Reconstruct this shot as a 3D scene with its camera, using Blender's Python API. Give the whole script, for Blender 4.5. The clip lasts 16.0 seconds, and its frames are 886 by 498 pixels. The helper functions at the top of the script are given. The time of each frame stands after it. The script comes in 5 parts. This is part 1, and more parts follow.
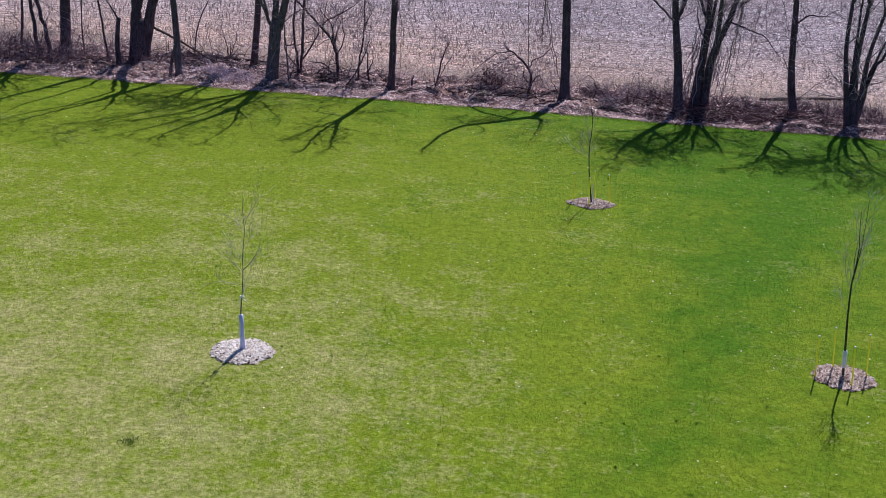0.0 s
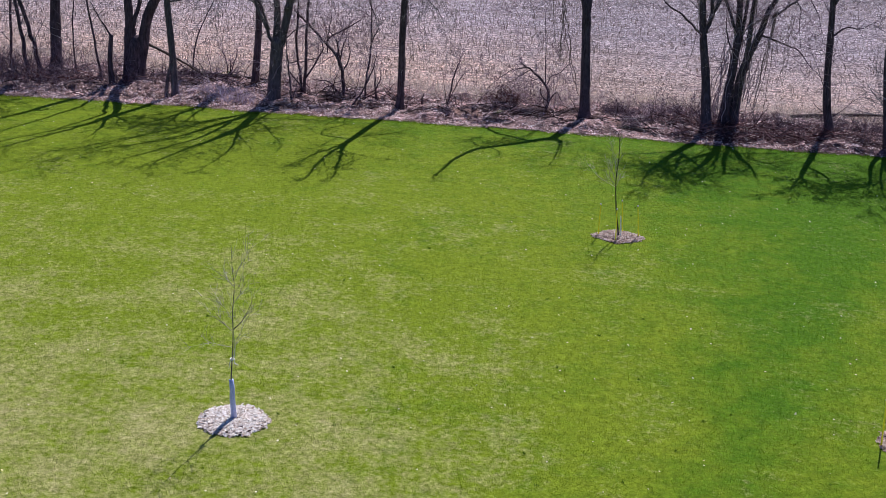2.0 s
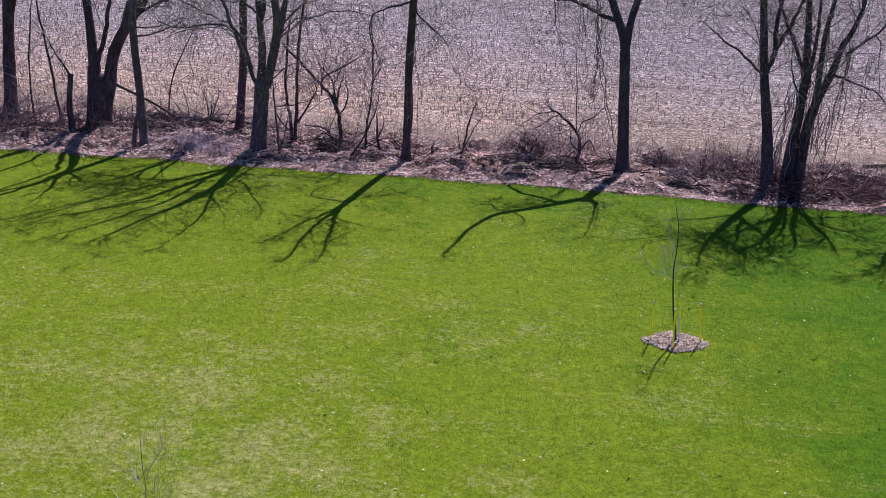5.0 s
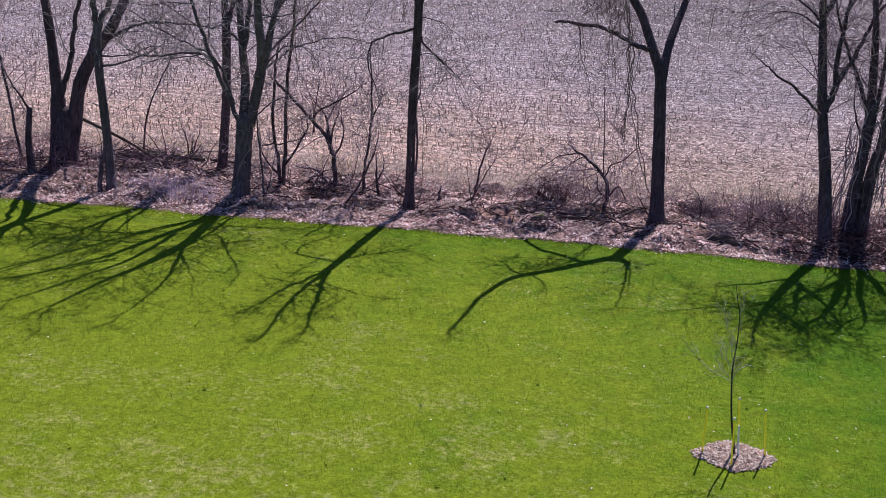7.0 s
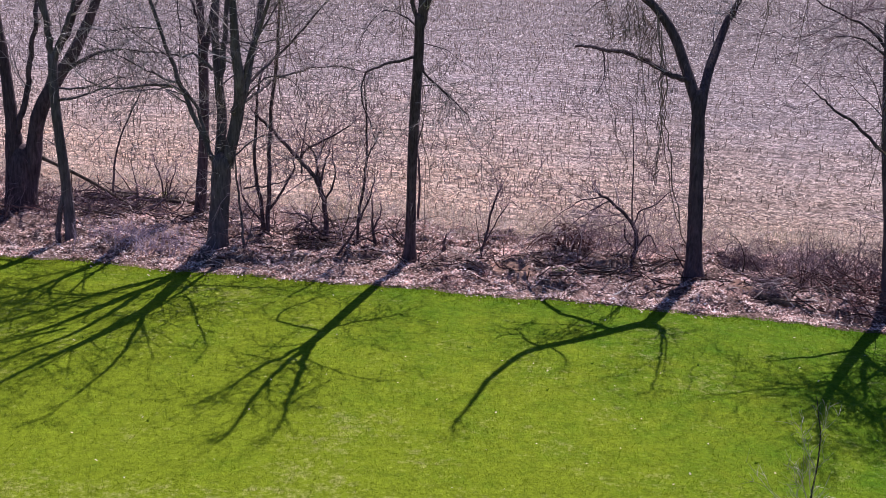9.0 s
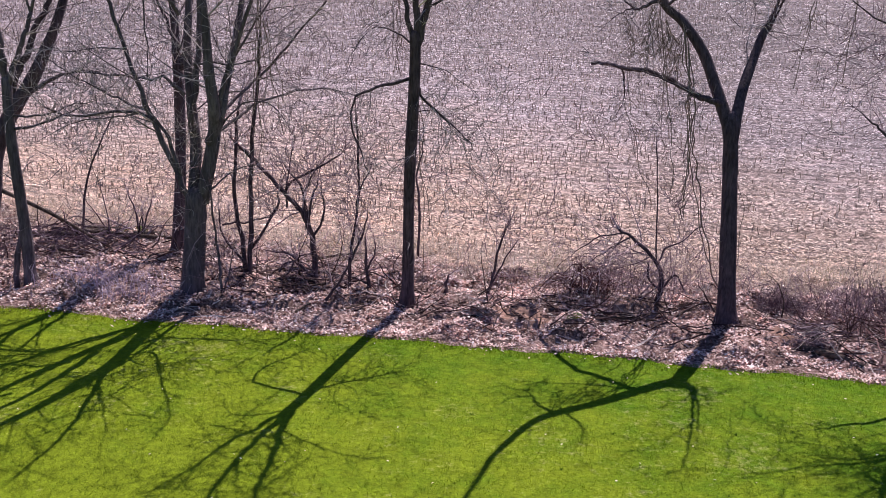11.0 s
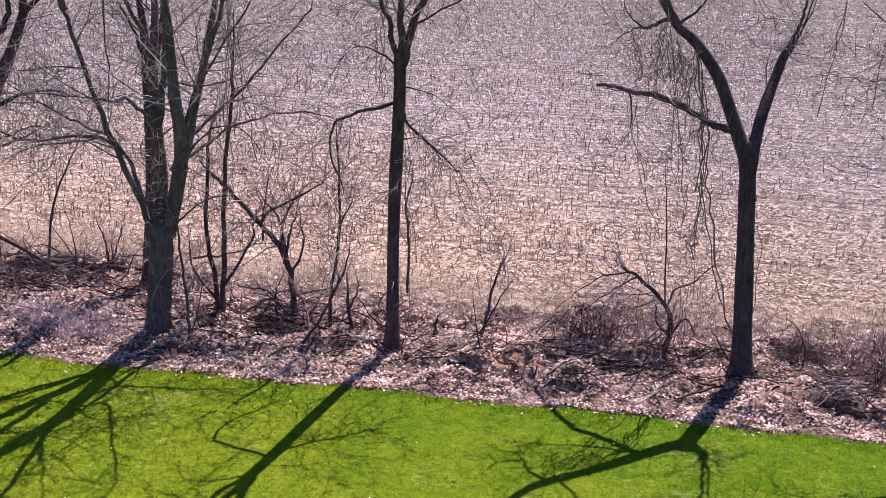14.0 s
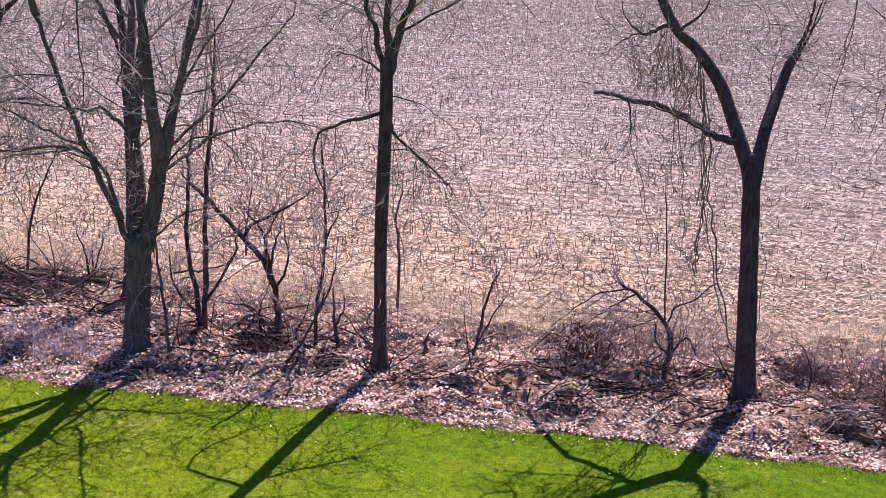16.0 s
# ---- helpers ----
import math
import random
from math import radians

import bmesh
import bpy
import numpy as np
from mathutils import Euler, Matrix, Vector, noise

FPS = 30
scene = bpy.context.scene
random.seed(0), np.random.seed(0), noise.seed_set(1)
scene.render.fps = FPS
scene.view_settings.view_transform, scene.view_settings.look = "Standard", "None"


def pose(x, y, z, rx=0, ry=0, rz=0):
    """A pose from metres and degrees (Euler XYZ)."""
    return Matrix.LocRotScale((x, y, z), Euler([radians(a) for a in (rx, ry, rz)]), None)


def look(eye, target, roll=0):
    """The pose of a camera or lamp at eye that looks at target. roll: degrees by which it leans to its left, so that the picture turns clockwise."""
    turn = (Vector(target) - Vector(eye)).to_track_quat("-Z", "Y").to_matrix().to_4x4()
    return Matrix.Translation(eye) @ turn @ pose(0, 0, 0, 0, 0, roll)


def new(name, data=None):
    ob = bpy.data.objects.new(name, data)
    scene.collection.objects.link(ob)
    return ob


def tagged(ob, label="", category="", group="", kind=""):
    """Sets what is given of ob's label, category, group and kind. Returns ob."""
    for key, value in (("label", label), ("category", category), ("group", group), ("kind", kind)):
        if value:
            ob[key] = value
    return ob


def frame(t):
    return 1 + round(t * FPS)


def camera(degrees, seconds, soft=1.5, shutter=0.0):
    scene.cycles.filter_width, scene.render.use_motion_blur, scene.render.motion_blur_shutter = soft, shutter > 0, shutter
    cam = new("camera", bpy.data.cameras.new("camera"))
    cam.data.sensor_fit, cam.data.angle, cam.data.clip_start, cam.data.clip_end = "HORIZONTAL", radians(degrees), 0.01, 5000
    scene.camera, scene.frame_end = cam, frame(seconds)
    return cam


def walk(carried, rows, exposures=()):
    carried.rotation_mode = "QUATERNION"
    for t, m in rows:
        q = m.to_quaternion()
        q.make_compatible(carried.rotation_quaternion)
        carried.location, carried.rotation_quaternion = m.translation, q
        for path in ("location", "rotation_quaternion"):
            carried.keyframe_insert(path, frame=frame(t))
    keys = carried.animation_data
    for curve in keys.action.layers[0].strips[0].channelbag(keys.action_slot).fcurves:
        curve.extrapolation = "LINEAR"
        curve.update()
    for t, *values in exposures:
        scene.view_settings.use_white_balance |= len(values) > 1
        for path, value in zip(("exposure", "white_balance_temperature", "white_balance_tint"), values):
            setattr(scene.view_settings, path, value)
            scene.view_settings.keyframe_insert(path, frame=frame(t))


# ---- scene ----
cam = camera(39.2, 16.0, soft=0.45)
PATH = [
    (0, (0.774, -2.764, 12.699), (0.712, -0.878, 12.036), 3.3),
    (1, (0.594, -1.218, 12.582), (0.525, 0.669, 11.922), 3.2),
    (1.5, (0.538, -0.22, 12.549), (0.464, 1.666, 11.89), 2.9),
    (2, (0.47, 0.88, 12.537), (0.391, 2.768, 11.881), 2.8),
    (2.5, (0.389, 2.138, 12.53), (0.306, 4.026, 11.876), 2.7),
    (3, (0.318, 3.469, 12.516), (0.231, 5.357, 11.863), 2.7),
    (3.5, (0.257, 4.892, 12.46), (0.165, 6.781, 11.81), 2.6),
    (4, (0.264, 6.345, 12.395), (0.164, 8.235, 11.748), 2.4),
    (4.2, (0.251, 6.939, 12.375), (0.149, 8.828, 11.728), 2.4),
    (6.3, (-0.062, 13.563, 11.921), (-0.18, 15.459, 11.295), 2.7),
    (6.5, (-0.067, 14.158, 11.891), (-0.189, 16.054, 11.266), 2.7),
    (7, (-0.089, 15.63, 11.802), (-0.22, 17.527, 11.181), 2.6),
    (7.5, (-0.172, 17.069, 11.761), (-0.306, 18.967, 11.143), 2.6),
    (8, (-0.216, 18.5, 11.708), (-0.356, 20.398, 11.093), 2.4),
    (8.5, (-0.248, 19.818, 11.604), (-0.395, 21.717, 10.994), 2.3),
    (9, (-0.317, 21.088, 11.542), (-0.469, 22.987, 10.935), 2.3),
    (9.5, (-0.397, 22.308, 11.464), (-0.554, 24.208, 10.86), 2.2),
    (9.7, (-0.406, 22.744, 11.449), (-0.565, 24.644, 10.845), 2.1),
    (11.8, (-0.176, 26.256, 11.258), (-0.366, 28.155, 10.661), 1.9),
    (12, (-0.152, 26.482, 11.261), (-0.344, 28.381, 10.663), 2.0),
    (12.5, (-0.086, 26.9, 11.24), (-0.281, 28.8, 10.647), 2.1),
    (13, (-0.025, 27.289, 11.236), (-0.224, 29.19, 10.647), 2.1),
    (13.5, (0.053, 27.686, 11.242), (-0.151, 29.587, 10.653), 2.0),
    (14, (0.112, 28.114, 11.232), (-0.095, 30.014, 10.643), 2.0),
    (14.5, (0.196, 28.485, 11.233), (-0.015, 30.384, 10.643), 2.1),
    (15, (0.27, 28.82, 11.235), (0.055, 30.719, 10.644), 2.0),
    (15.5, (0.298, 29.161, 11.235), (0.081, 31.059, 10.644), 2.0),
    (16, (0.33, 29.483, 11.254), (0.113, 31.381, 10.662), 2.0),
]
walk(cam, [(t, look(eye, target, roll)) for t, eye, target, roll in PATH],
     exposures=[(0, 0.16, 5460, 22), (4, 0.19, 5560, 23), (7, 0.21, 5670, 26), (9.5, 0.38, 5930, 27), (12.5, 0.57, 6100, 25), (14, 0.65, 6190, 25), (16, 0.72, 6270, 25)])

# ---- world, sun ----
SUN_AZ, SUN_EL = radians(15.5), radians(46.5)   # azimuth from +y towards +x
world = bpy.data.worlds.new("world")
scene.world = world
world.use_nodes = True
wn = world.node_tree
sky = wn.nodes.new("ShaderNodeTexSky")
sky.sky_type, sky.sun_disc = "NISHITA", False
sky.sun_elevation, sky.sun_rotation = SUN_EL, SUN_AZ
sky.ozone_density, sky.dust_density = 8.0, 0.1
wn.links.new(sky.outputs[0], wn.nodes["Background"].inputs[0])
wn.nodes["Background"].inputs[1].default_value = 0.064
sun = new("sun", bpy.data.lights.new("sun", "SUN"))
sun.data.energy, sun.data.angle, sun.data.color = 5.0, radians(0.35), (1.0, 0.92, 0.78)
sun.matrix_world = look((60 * math.sin(SUN_AZ) * math.cos(SUN_EL), 60 * math.cos(SUN_AZ) * math.cos(SUN_EL), 60 * math.sin(SUN_EL)), (0, 0, 0))


# ---- materials ----
def material(name, rough=0.85, spec=0.3):
    m = bpy.data.materials.new(name)
    m.use_nodes = True
    b = m.node_tree.nodes["Principled BSDF"]
    b.inputs["Roughness"].default_value = rough
    b.inputs["Specular IOR Level"].default_value = spec
    return m, m.node_tree, b


def node(nt, kind, **sockets):
    n = nt.nodes.new(kind)
    for k, v in sockets.items():
        n.inputs[k].default_value = v
    return n


def position(nt, scale=(1, 1, 1)):
    g = nt.nodes.new("ShaderNodeNewGeometry")
    m = nt.nodes.new("ShaderNodeMapping")
    m.inputs["Scale"].default_value = scale
    nt.links.new(g.outputs["Position"], m.inputs["Vector"])
    return m.outputs[0]


def noise_of(nt, vec, scale, detail=4, rough=0.55):
    n = node(nt, "ShaderNodeTexNoise", Scale=scale, Detail=detail, Roughness=rough)
    nt.links.new(vec, n.inputs["Vector"])
    return n.outputs["Fac"]


def ramp(nt, fac, *stops):
    r = nt.nodes.new("ShaderNodeValToRGB")
    e = r.color_ramp.elements
    while len(e) < len(stops):
        e.new(0.5)
    for el, (p, c) in zip(e, stops):
        el.position, el.color = p, (*c, 1)
    nt.links.new(fac, r.inputs[0])
    return r.outputs[0]


def mix(nt, fac, a, b, mode="MIX"):
    m = nt.nodes.new("ShaderNodeMix")
    m.data_type, m.blend_type = "RGBA", mode
    for s, v in ((m.inputs[0], fac), (m.inputs[6], a), (m.inputs[7], b)):
        if isinstance(v, (int, float)):
            s.default_value = v
        elif isinstance(v, tuple):
            s.default_value = (*v, 1)
        else:
            nt.links.new(v, s)
    return m.outputs[2]


def bump(nt, b, height, strength=0.5, distance=0.02):
    n = node(nt, "ShaderNodeBump", Strength=strength, Distance=distance)
    nt.links.new(height, n.inputs["Height"])
    nt.links.new(n.outputs[0], b.inputs["Normal"])


def gray(v):
    return (v, v, v)


def math_of(nt, op, a, b=0.0, c=0.0):
    n = nt.nodes.new("ShaderNodeMath")
    n.operation = op
    for sck, v in zip(n.inputs, (a, b, c)):
        if isinstance(v, (int, float)):
            sck.default_value = v
        else:
            nt.links.new(v, sck)
    return n.outputs[0]


def span(nt, v, a, b, lo=0.0, hi=1.0):
    n = nt.nodes.new("ShaderNodeMapRange")
    for k, val in (("From Min", a), ("From Max", b), ("To Min", lo), ("To Max", hi)):
        n.inputs[k].default_value = val
    nt.links.new(v, n.inputs["Value"])
    return n.outputs[0]


def lawn_colour(nt):
    """Green turf with thin, straw-coloured patches towards -x and a lush band."""
    flat = position(nt, (1, 1, 0))
    sep = nt.nodes.new("ShaderNodeSeparateXYZ")
    nt.links.new(position(nt), sep.inputs[0])
    px, py = sep.outputs[0], sep.outputs[1]
    worn = math_of(nt, "MULTIPLY", span(nt, px, 5.5, -4.5), span(nt, py, 45, 26, 0.0, 1.0))
    worn = math_of(nt, "ADD", worn, span(nt, noise_of(nt, flat, 0.16, 3), 0.3, 0.7, -0.25, 0.25))
    coarse = noise_of(nt, flat, 0.55, 5, 0.7)
    grainy = noise_of(nt, flat, 4.5, 6, 0.8)
    mask = math_of(nt, "ADD", math_of(nt, "MULTIPLY", coarse, 0.40), math_of(nt, "MULTIPLY", grainy, 0.60))
    mask = math_of(nt, "ADD", mask, math_of(nt, "MULTIPLY", worn, 0.13))
    mask = span(nt, mask, 0.55, 0.82)
    line = math_of(nt, "SUBTRACT", px, math_of(nt, "ADD", math_of(nt, "MULTIPLY", math_of(nt, "SUBTRACT", py, 24.0), 0.367), 5.6))
    line = math_of(nt, "DIVIDE", line, 1.35)
    band = math_of(nt, "POWER", 2.718, math_of(nt, "MULTIPLY", math_of(nt, "MULTIPLY", line, line), -1.0))
    tone = math_of(nt, "ADD", math_of(nt, "ADD", noise_of(nt, flat, 0.9, 7, 0.75), span(nt, noise_of(nt, flat, 0.22, 3), 0.3, 0.7, -0.07, 0.07)), math_of(nt, "ADD", span(nt, px, 9.0, -7.0, -0.01, 0.15), span(nt, py, 36, 52, 0.03, -0.04)))
    tone = math_of(nt, "SUBTRACT", tone, math_of(nt, "MULTIPLY", band, 0.17))
    # greener turf beside the strip, most of all towards +x
    verge = math_of(nt, "ADD", math_of(nt, "ADD", py, math_of(nt, "MULTIPLY", px, 0.075)), span(nt, noise_of(nt, flat, 0.5, 4), 0.3, 0.7, -1.1, 1.1))
    verge = math_of(nt, "MULTIPLY", span(nt, verge, 47.0, 53.0), span(nt, px, -8, 4, 0.4, 1.0))
    right = math_of(nt, "MULTIPLY", span(nt, math_of(nt, "ADD", px, span(nt, noise_of(nt, flat, 0.3, 4), 0.3, 0.7, -2.0, 2.0)), 2.0, 8.5), span(nt, py, 26, 42, 0.25, 1.0))
    tone = math_of(nt, "SUBTRACT", tone, math_of(nt, "MULTIPLY", math_of(nt, "MAXIMUM", verge, right), 0.21))
    base = ramp(nt, tone, (0.22, GREEN), (0.62, OLIVE))
    tuft = ramp(nt, noise_of(nt, position(nt), 3.2, 7, 0.82), (0.36, gray(0.68)), (0.50, gray(1.0)), (0.66, gray(1.32)))
    return mix(nt, 0.85, mix(nt, mask, base, STRAW), tuft, "MULTIPLY")


GREEN, OLIVE, STRAW = (0.078, 0.170, 0.004), (0.184, 0.248, 0.009), (0.47, 0.405, 0.19)

M_LAWN, nt, b = material("lawn turf", 0.95, 0.06)
col = lawn_colour(nt)
fine = noise_of(nt, position(nt), 9, 6, 0.75)
col = mix(nt, 0.75, col, ramp(nt, fine, (0.34, gray(0.62)), (0.66, gray(1.35))), "MULTIPLY")
nt.links.new(col, b.inputs["Base Color"])
bump(nt, b, noise_of(nt, position(nt), 22, 5, 0.7), 0.8, 0.05)

M_GRASS, nt, b = material("grass blades", 0.7, 0.12)
g = nt.nodes.new("ShaderNodeNewGeometry")
col = mix(nt, 0.8, lawn_colour(nt), ramp(nt, g.outputs["Random Per Island"], (0, gray(0.72)), (1, gray(1.36))), "MULTIPLY")
nt.links.new(col, b.inputs["Base Color"])
tr = nt.nodes.new("ShaderNodeBsdfTranslucent")
nt.links.new(col, tr.inputs[0])
ms = nt.nodes.new("ShaderNodeMixShader")
ms.inputs[0].default_value = 0.72
nt.links.new(b.outputs[0], ms.inputs[1])
nt.links.new(tr.outputs[0], ms.inputs[2])
nt.links.new(ms.outputs[0], nt.nodes["Material Output"].inputs[0])

M_LITTER, nt, b = material("leaf-strewn soil", 0.95, 0.1)
p = position(nt)
col = ramp(nt, noise_of(nt, p, 10, 8, 0.8), (0.38, (0.046, 0.023, 0.020)), (0.50, (0.26, 0.165, 0.145)), (0.62, (0.62, 0.48, 0.44)))
col = mix(nt, 0.7, col, ramp(nt, noise_of(nt, p, 0.6, 4), (0.40, gray(0.30)), (0.60, gray(1.35))), "MULTIPLY")
sep = nt.nodes.new("ShaderNodeSeparateXYZ")
nt.links.new(p, sep.inputs[0])
# soil turns darker and purplish from about x 4.5 to 9.5, edge ragged by noise
soil_x = math_of(nt, "ADD", sep.outputs[0], span(nt, noise_of(nt, p, 0.5, 4), 0.3, 0.7, -2.0, 2.0))
col = mix(nt, 1.0, col, ramp(nt, span(nt, soil_x, 4.5, 9.5), (0, gray(1.0)), (1, (0.52, 0.46, 0.52))), "MULTIPLY")
nt.links.new(col, b.inputs["Base Color"])
bump(nt, b, noise_of(nt, p, 14, 6, 0.7), 0.9, 0.06)

M_FIELD, nt, b = material("stubble field soil and chaff", 0.95, 0.1)
p = position(nt)
col = ramp(nt, noise_of(nt, position(nt, (1, 2.2, 1)), 6, 8, 0.85), (0.42, (0.06, 0.045, 0.046)), (0.5, (0.24, 0.19, 0.195)), (0.60, (0.62, 0.53, 0.545)))
band = ramp(nt, noise_of(nt, position(nt, (0.04, 0.5, 0)), 1.0, 4), (0.35, gray(0.75)), (0.65, gray(1.15)))
clump = ramp(nt, noise_of(nt, position(nt, (1, 1.6, 1)), 2.0, 6, 0.8), (0.42, gray(0.4)), (0.58, gray(1.6)))
col = mix(nt, 0.9, col, clump, "MULTIPLY")
sep = nt.nodes.new("ShaderNodeSeparateXYZ")
nt.links.new(p, sep.inputs[0])
# brightness factor by place: highest near the strip, lowest about x 6
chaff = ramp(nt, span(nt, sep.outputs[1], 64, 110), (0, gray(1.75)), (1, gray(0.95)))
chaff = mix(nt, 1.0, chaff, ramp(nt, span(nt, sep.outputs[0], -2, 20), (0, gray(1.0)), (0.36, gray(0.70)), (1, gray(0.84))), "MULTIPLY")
px, py = sep.outputs[0], sep.outputs[1]
line = math_of(nt, "ADD", py, math_of(nt, "SUBTRACT", math_of(nt, "MULTIPLY", px, 0.035), math_of(nt, "MULTIPLY", math_of(nt, "SINE", math_of(nt, "MULTIPLY", px, 0.3)), 0.12)))
wave = math_of(nt, "SINE", math_of(nt, "MULTIPLY", math_of(nt, "SUBTRACT", line, 59.35), 2 * math.pi / 0.76))
furrow = ramp(nt, span(nt, math_of(nt, "ADD", wave, span(nt, noise_of(nt, p, 1.5, 3), 0.3, 0.7, -0.8, 0.8)), -1.2, 1.2), (0, gray(0.5)), (1, gray(1.25)))
col = mix(nt, 0.9, col, furrow, "MULTIPLY")
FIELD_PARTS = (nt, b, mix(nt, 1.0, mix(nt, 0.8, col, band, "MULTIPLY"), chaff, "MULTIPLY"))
bump(nt, b, noise_of(nt, p, 12, 6, 0.75), 0.9, 0.06)


def tan_tint(nt):
    """Weedy, tan chaff along the strip, greyer chaff further out."""
    sep = nt.nodes.new("ShaderNodeSeparateXYZ")
    nt.links.new(position(nt), sep.inputs[0])
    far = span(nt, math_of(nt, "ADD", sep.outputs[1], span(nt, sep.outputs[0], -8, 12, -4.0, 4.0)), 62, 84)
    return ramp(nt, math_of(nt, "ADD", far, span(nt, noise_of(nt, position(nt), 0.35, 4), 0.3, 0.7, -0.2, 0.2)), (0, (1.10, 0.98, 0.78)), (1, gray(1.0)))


def island_material(name, stops, rough=0.8, spec=0.2, through_light=0.0, grain=0.0, tan=False, clumps=False):
    m, nt, b = material(name, rough, spec)
    g = nt.nodes.new("ShaderNodeNewGeometry")
    c = ramp(nt, g.outputs["Random Per Island"], *stops)
    if grain:
        c = mix(nt, 0.6, c, ramp(nt, noise_of(nt, position(nt), grain, 4, 0.7), (0.30, gray(0.50)), (0.66, gray(1.6))), "MULTIPLY")
    # dark noise clumps in the colour stand for bare soil and shadowed gaps
    if clumps:
        c = mix(nt, 1.0, c, ramp(nt, noise_of(nt, position(nt), 1.9, 6, 0.75), (0.38, (0.26, 0.18, 0.175)), (0.45, (1.04, 0.96, 0.93)), (0.58, (1.22, 1.22, 1.26))), "MULTIPLY")
    if tan:
        c = mix(nt, 1.0, c, tan_tint(nt), "MULTIPLY")
    nt.links.new(c, b.inputs["Base Color"])
    if through_light:
        tr = nt.nodes.new("ShaderNodeBsdfTranslucent")
        nt.links.new(c, tr.inputs[0])
        ms = nt.nodes.new("ShaderNodeMixShader")
        ms.inputs[0].default_value = through_light
        nt.links.new(b.outputs[0], ms.inputs[1])
        nt.links.new(tr.outputs[0], ms.inputs[2])
        nt.links.new(ms.outputs[0], nt.nodes["Material Output"].inputs[0])
    return m


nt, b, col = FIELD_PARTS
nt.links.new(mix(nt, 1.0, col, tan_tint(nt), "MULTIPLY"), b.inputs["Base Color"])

M_LEAF = island_material("dry leaves", ((0, (0.080, 0.030, 0.024)), (0.18, (0.34, 0.18, 0.15)), (0.42, (0.70, 0.52, 0.47)), (1, (0.95, 0.87, 0.83))), 0.75, 0.25, 0.22, 1.1, clumps=True)
M_STRAW = island_material("corn residue", ((0, (0.10, 0.065, 0.070)), (0.26, (0.32, 0.255, 0.26)), (0.50, (0.70, 0.60, 0.61)), (1, (0.97, 0.88, 0.90))), 0.7, 0.3, 0.2, tan=True)
M_STALK = island_material("corn stubble stalk", ((0, (0.16, 0.11, 0.10)), (0.45, (0.42, 0.32, 0.26)), (0.75, (0.66, 0.55, 0.43)), (1, (0.90, 0.82, 0.72))), 0.8, 0.2, 0.35)
M_DRYGRASS = island_material("dry grass", ((0, (0.42, 0.34, 0.27)), (0.5, (0.68, 0.58, 0.49)), (1, (0.86, 0.78, 0.70))), 0.8, 0.2, 0.3)
M_CHIP = island_material("pale wood chips", ((0, (0.40, 0.29, 0.20)), (0.35, (0.74, 0.64, 0.53)), (1, (0.95, 0.90, 0.82))), 0.85, 0.2)
M_CHIP_OLD = island_material("weathered wood chips", ((0, (0.20, 0.12, 0.085)), (0.5, (0.50, 0.36, 0.28)), (1, (0.80, 0.68, 0.58))), 0.85, 0.2)
M_FLECK = island_material("pale petals and leaf scraps", ((0, (0.75, 0.70, 0.30)), (0.5, (0.8, 0.76, 0.55)), (1, (0.6, 0.48, 0.30))), 0.8, 0.2)
M_TWIG = island_material("grey twig bark", ((0, (0.09, 0.065, 0.075)), (0.5, (0.24, 0.19, 0.20)), (1, (0.64, 0.56, 0.55))), 0.75, 0.3)
M_REDTWIG = island_material("reddish shrub bark", ((0, (0.13, 0.075, 0.095)), (0.6, (0.33, 0.22, 0.25)), (1, (0.58, 0.47, 0.50))), 0.7, 0.3)
M_BRAMBLE = island_material("dark red bramble", ((0, (0.04, 0.014, 0.016)), (0.6, (0.15, 0.062, 0.062)), (1, (0.38, 0.23, 0.22))), 0.8, 0.2)
M_DARKTWIG = island_material("dark purplish twig", ((0, (0.06, 0.035, 0.05)), (0.7, (0.16, 0.105, 0.135)), (1, (0.36, 0.28, 0.32))), 0.8, 0.2)
M_PALETWIG = island_material("pale young twigs", ((0, (0.30, 0.25, 0.20)), (0.5, (0.52, 0.46, 0.38)), (1, (0.78, 0.72, 0.62))), 0.6, 0.3)
M_DARKSTICK = island_material("dark rotting sticks", ((0, (0.022, 0.013, 0.014)), (0.7, (0.075, 0.045, 0.045)), (1, (0.20, 0.14, 0.13))), 0.9, 0.1)
M_PALESTICK = island_material("weathered grey sticks", ((0, (0.12, 0.09, 0.09)), (0.4, (0.42, 0.35, 0.34)), (1, (0.85, 0.78, 0.74))), 0.7, 0.3)
M_LAVENDER = island_material("pale purplish twig", ((0, (0.24, 0.18, 0.24)), (0.5, (0.46, 0.37, 0.46)), (1, (0.74, 0.65, 0.74))), 0.7, 0.3)
M_WEED = island_material("weed leaves", ((0, (0.085, 0.16, 0.010)), (1, (0.15, 0.25, 0.018))), 0.7, 0.2, 0.3)
M_OLIVE = island_material("olive weed leaves", ((0, (0.12, 0.13, 0.03)), (1, (0.30, 0.29, 0.10))), 0.8, 0.2, 0.3)
M_VINE = island_material("vine bark", ((0, (0.10, 0.07, 0.06)), (1, (0.28, 0.21, 0.18))), 0.85, 0.2)


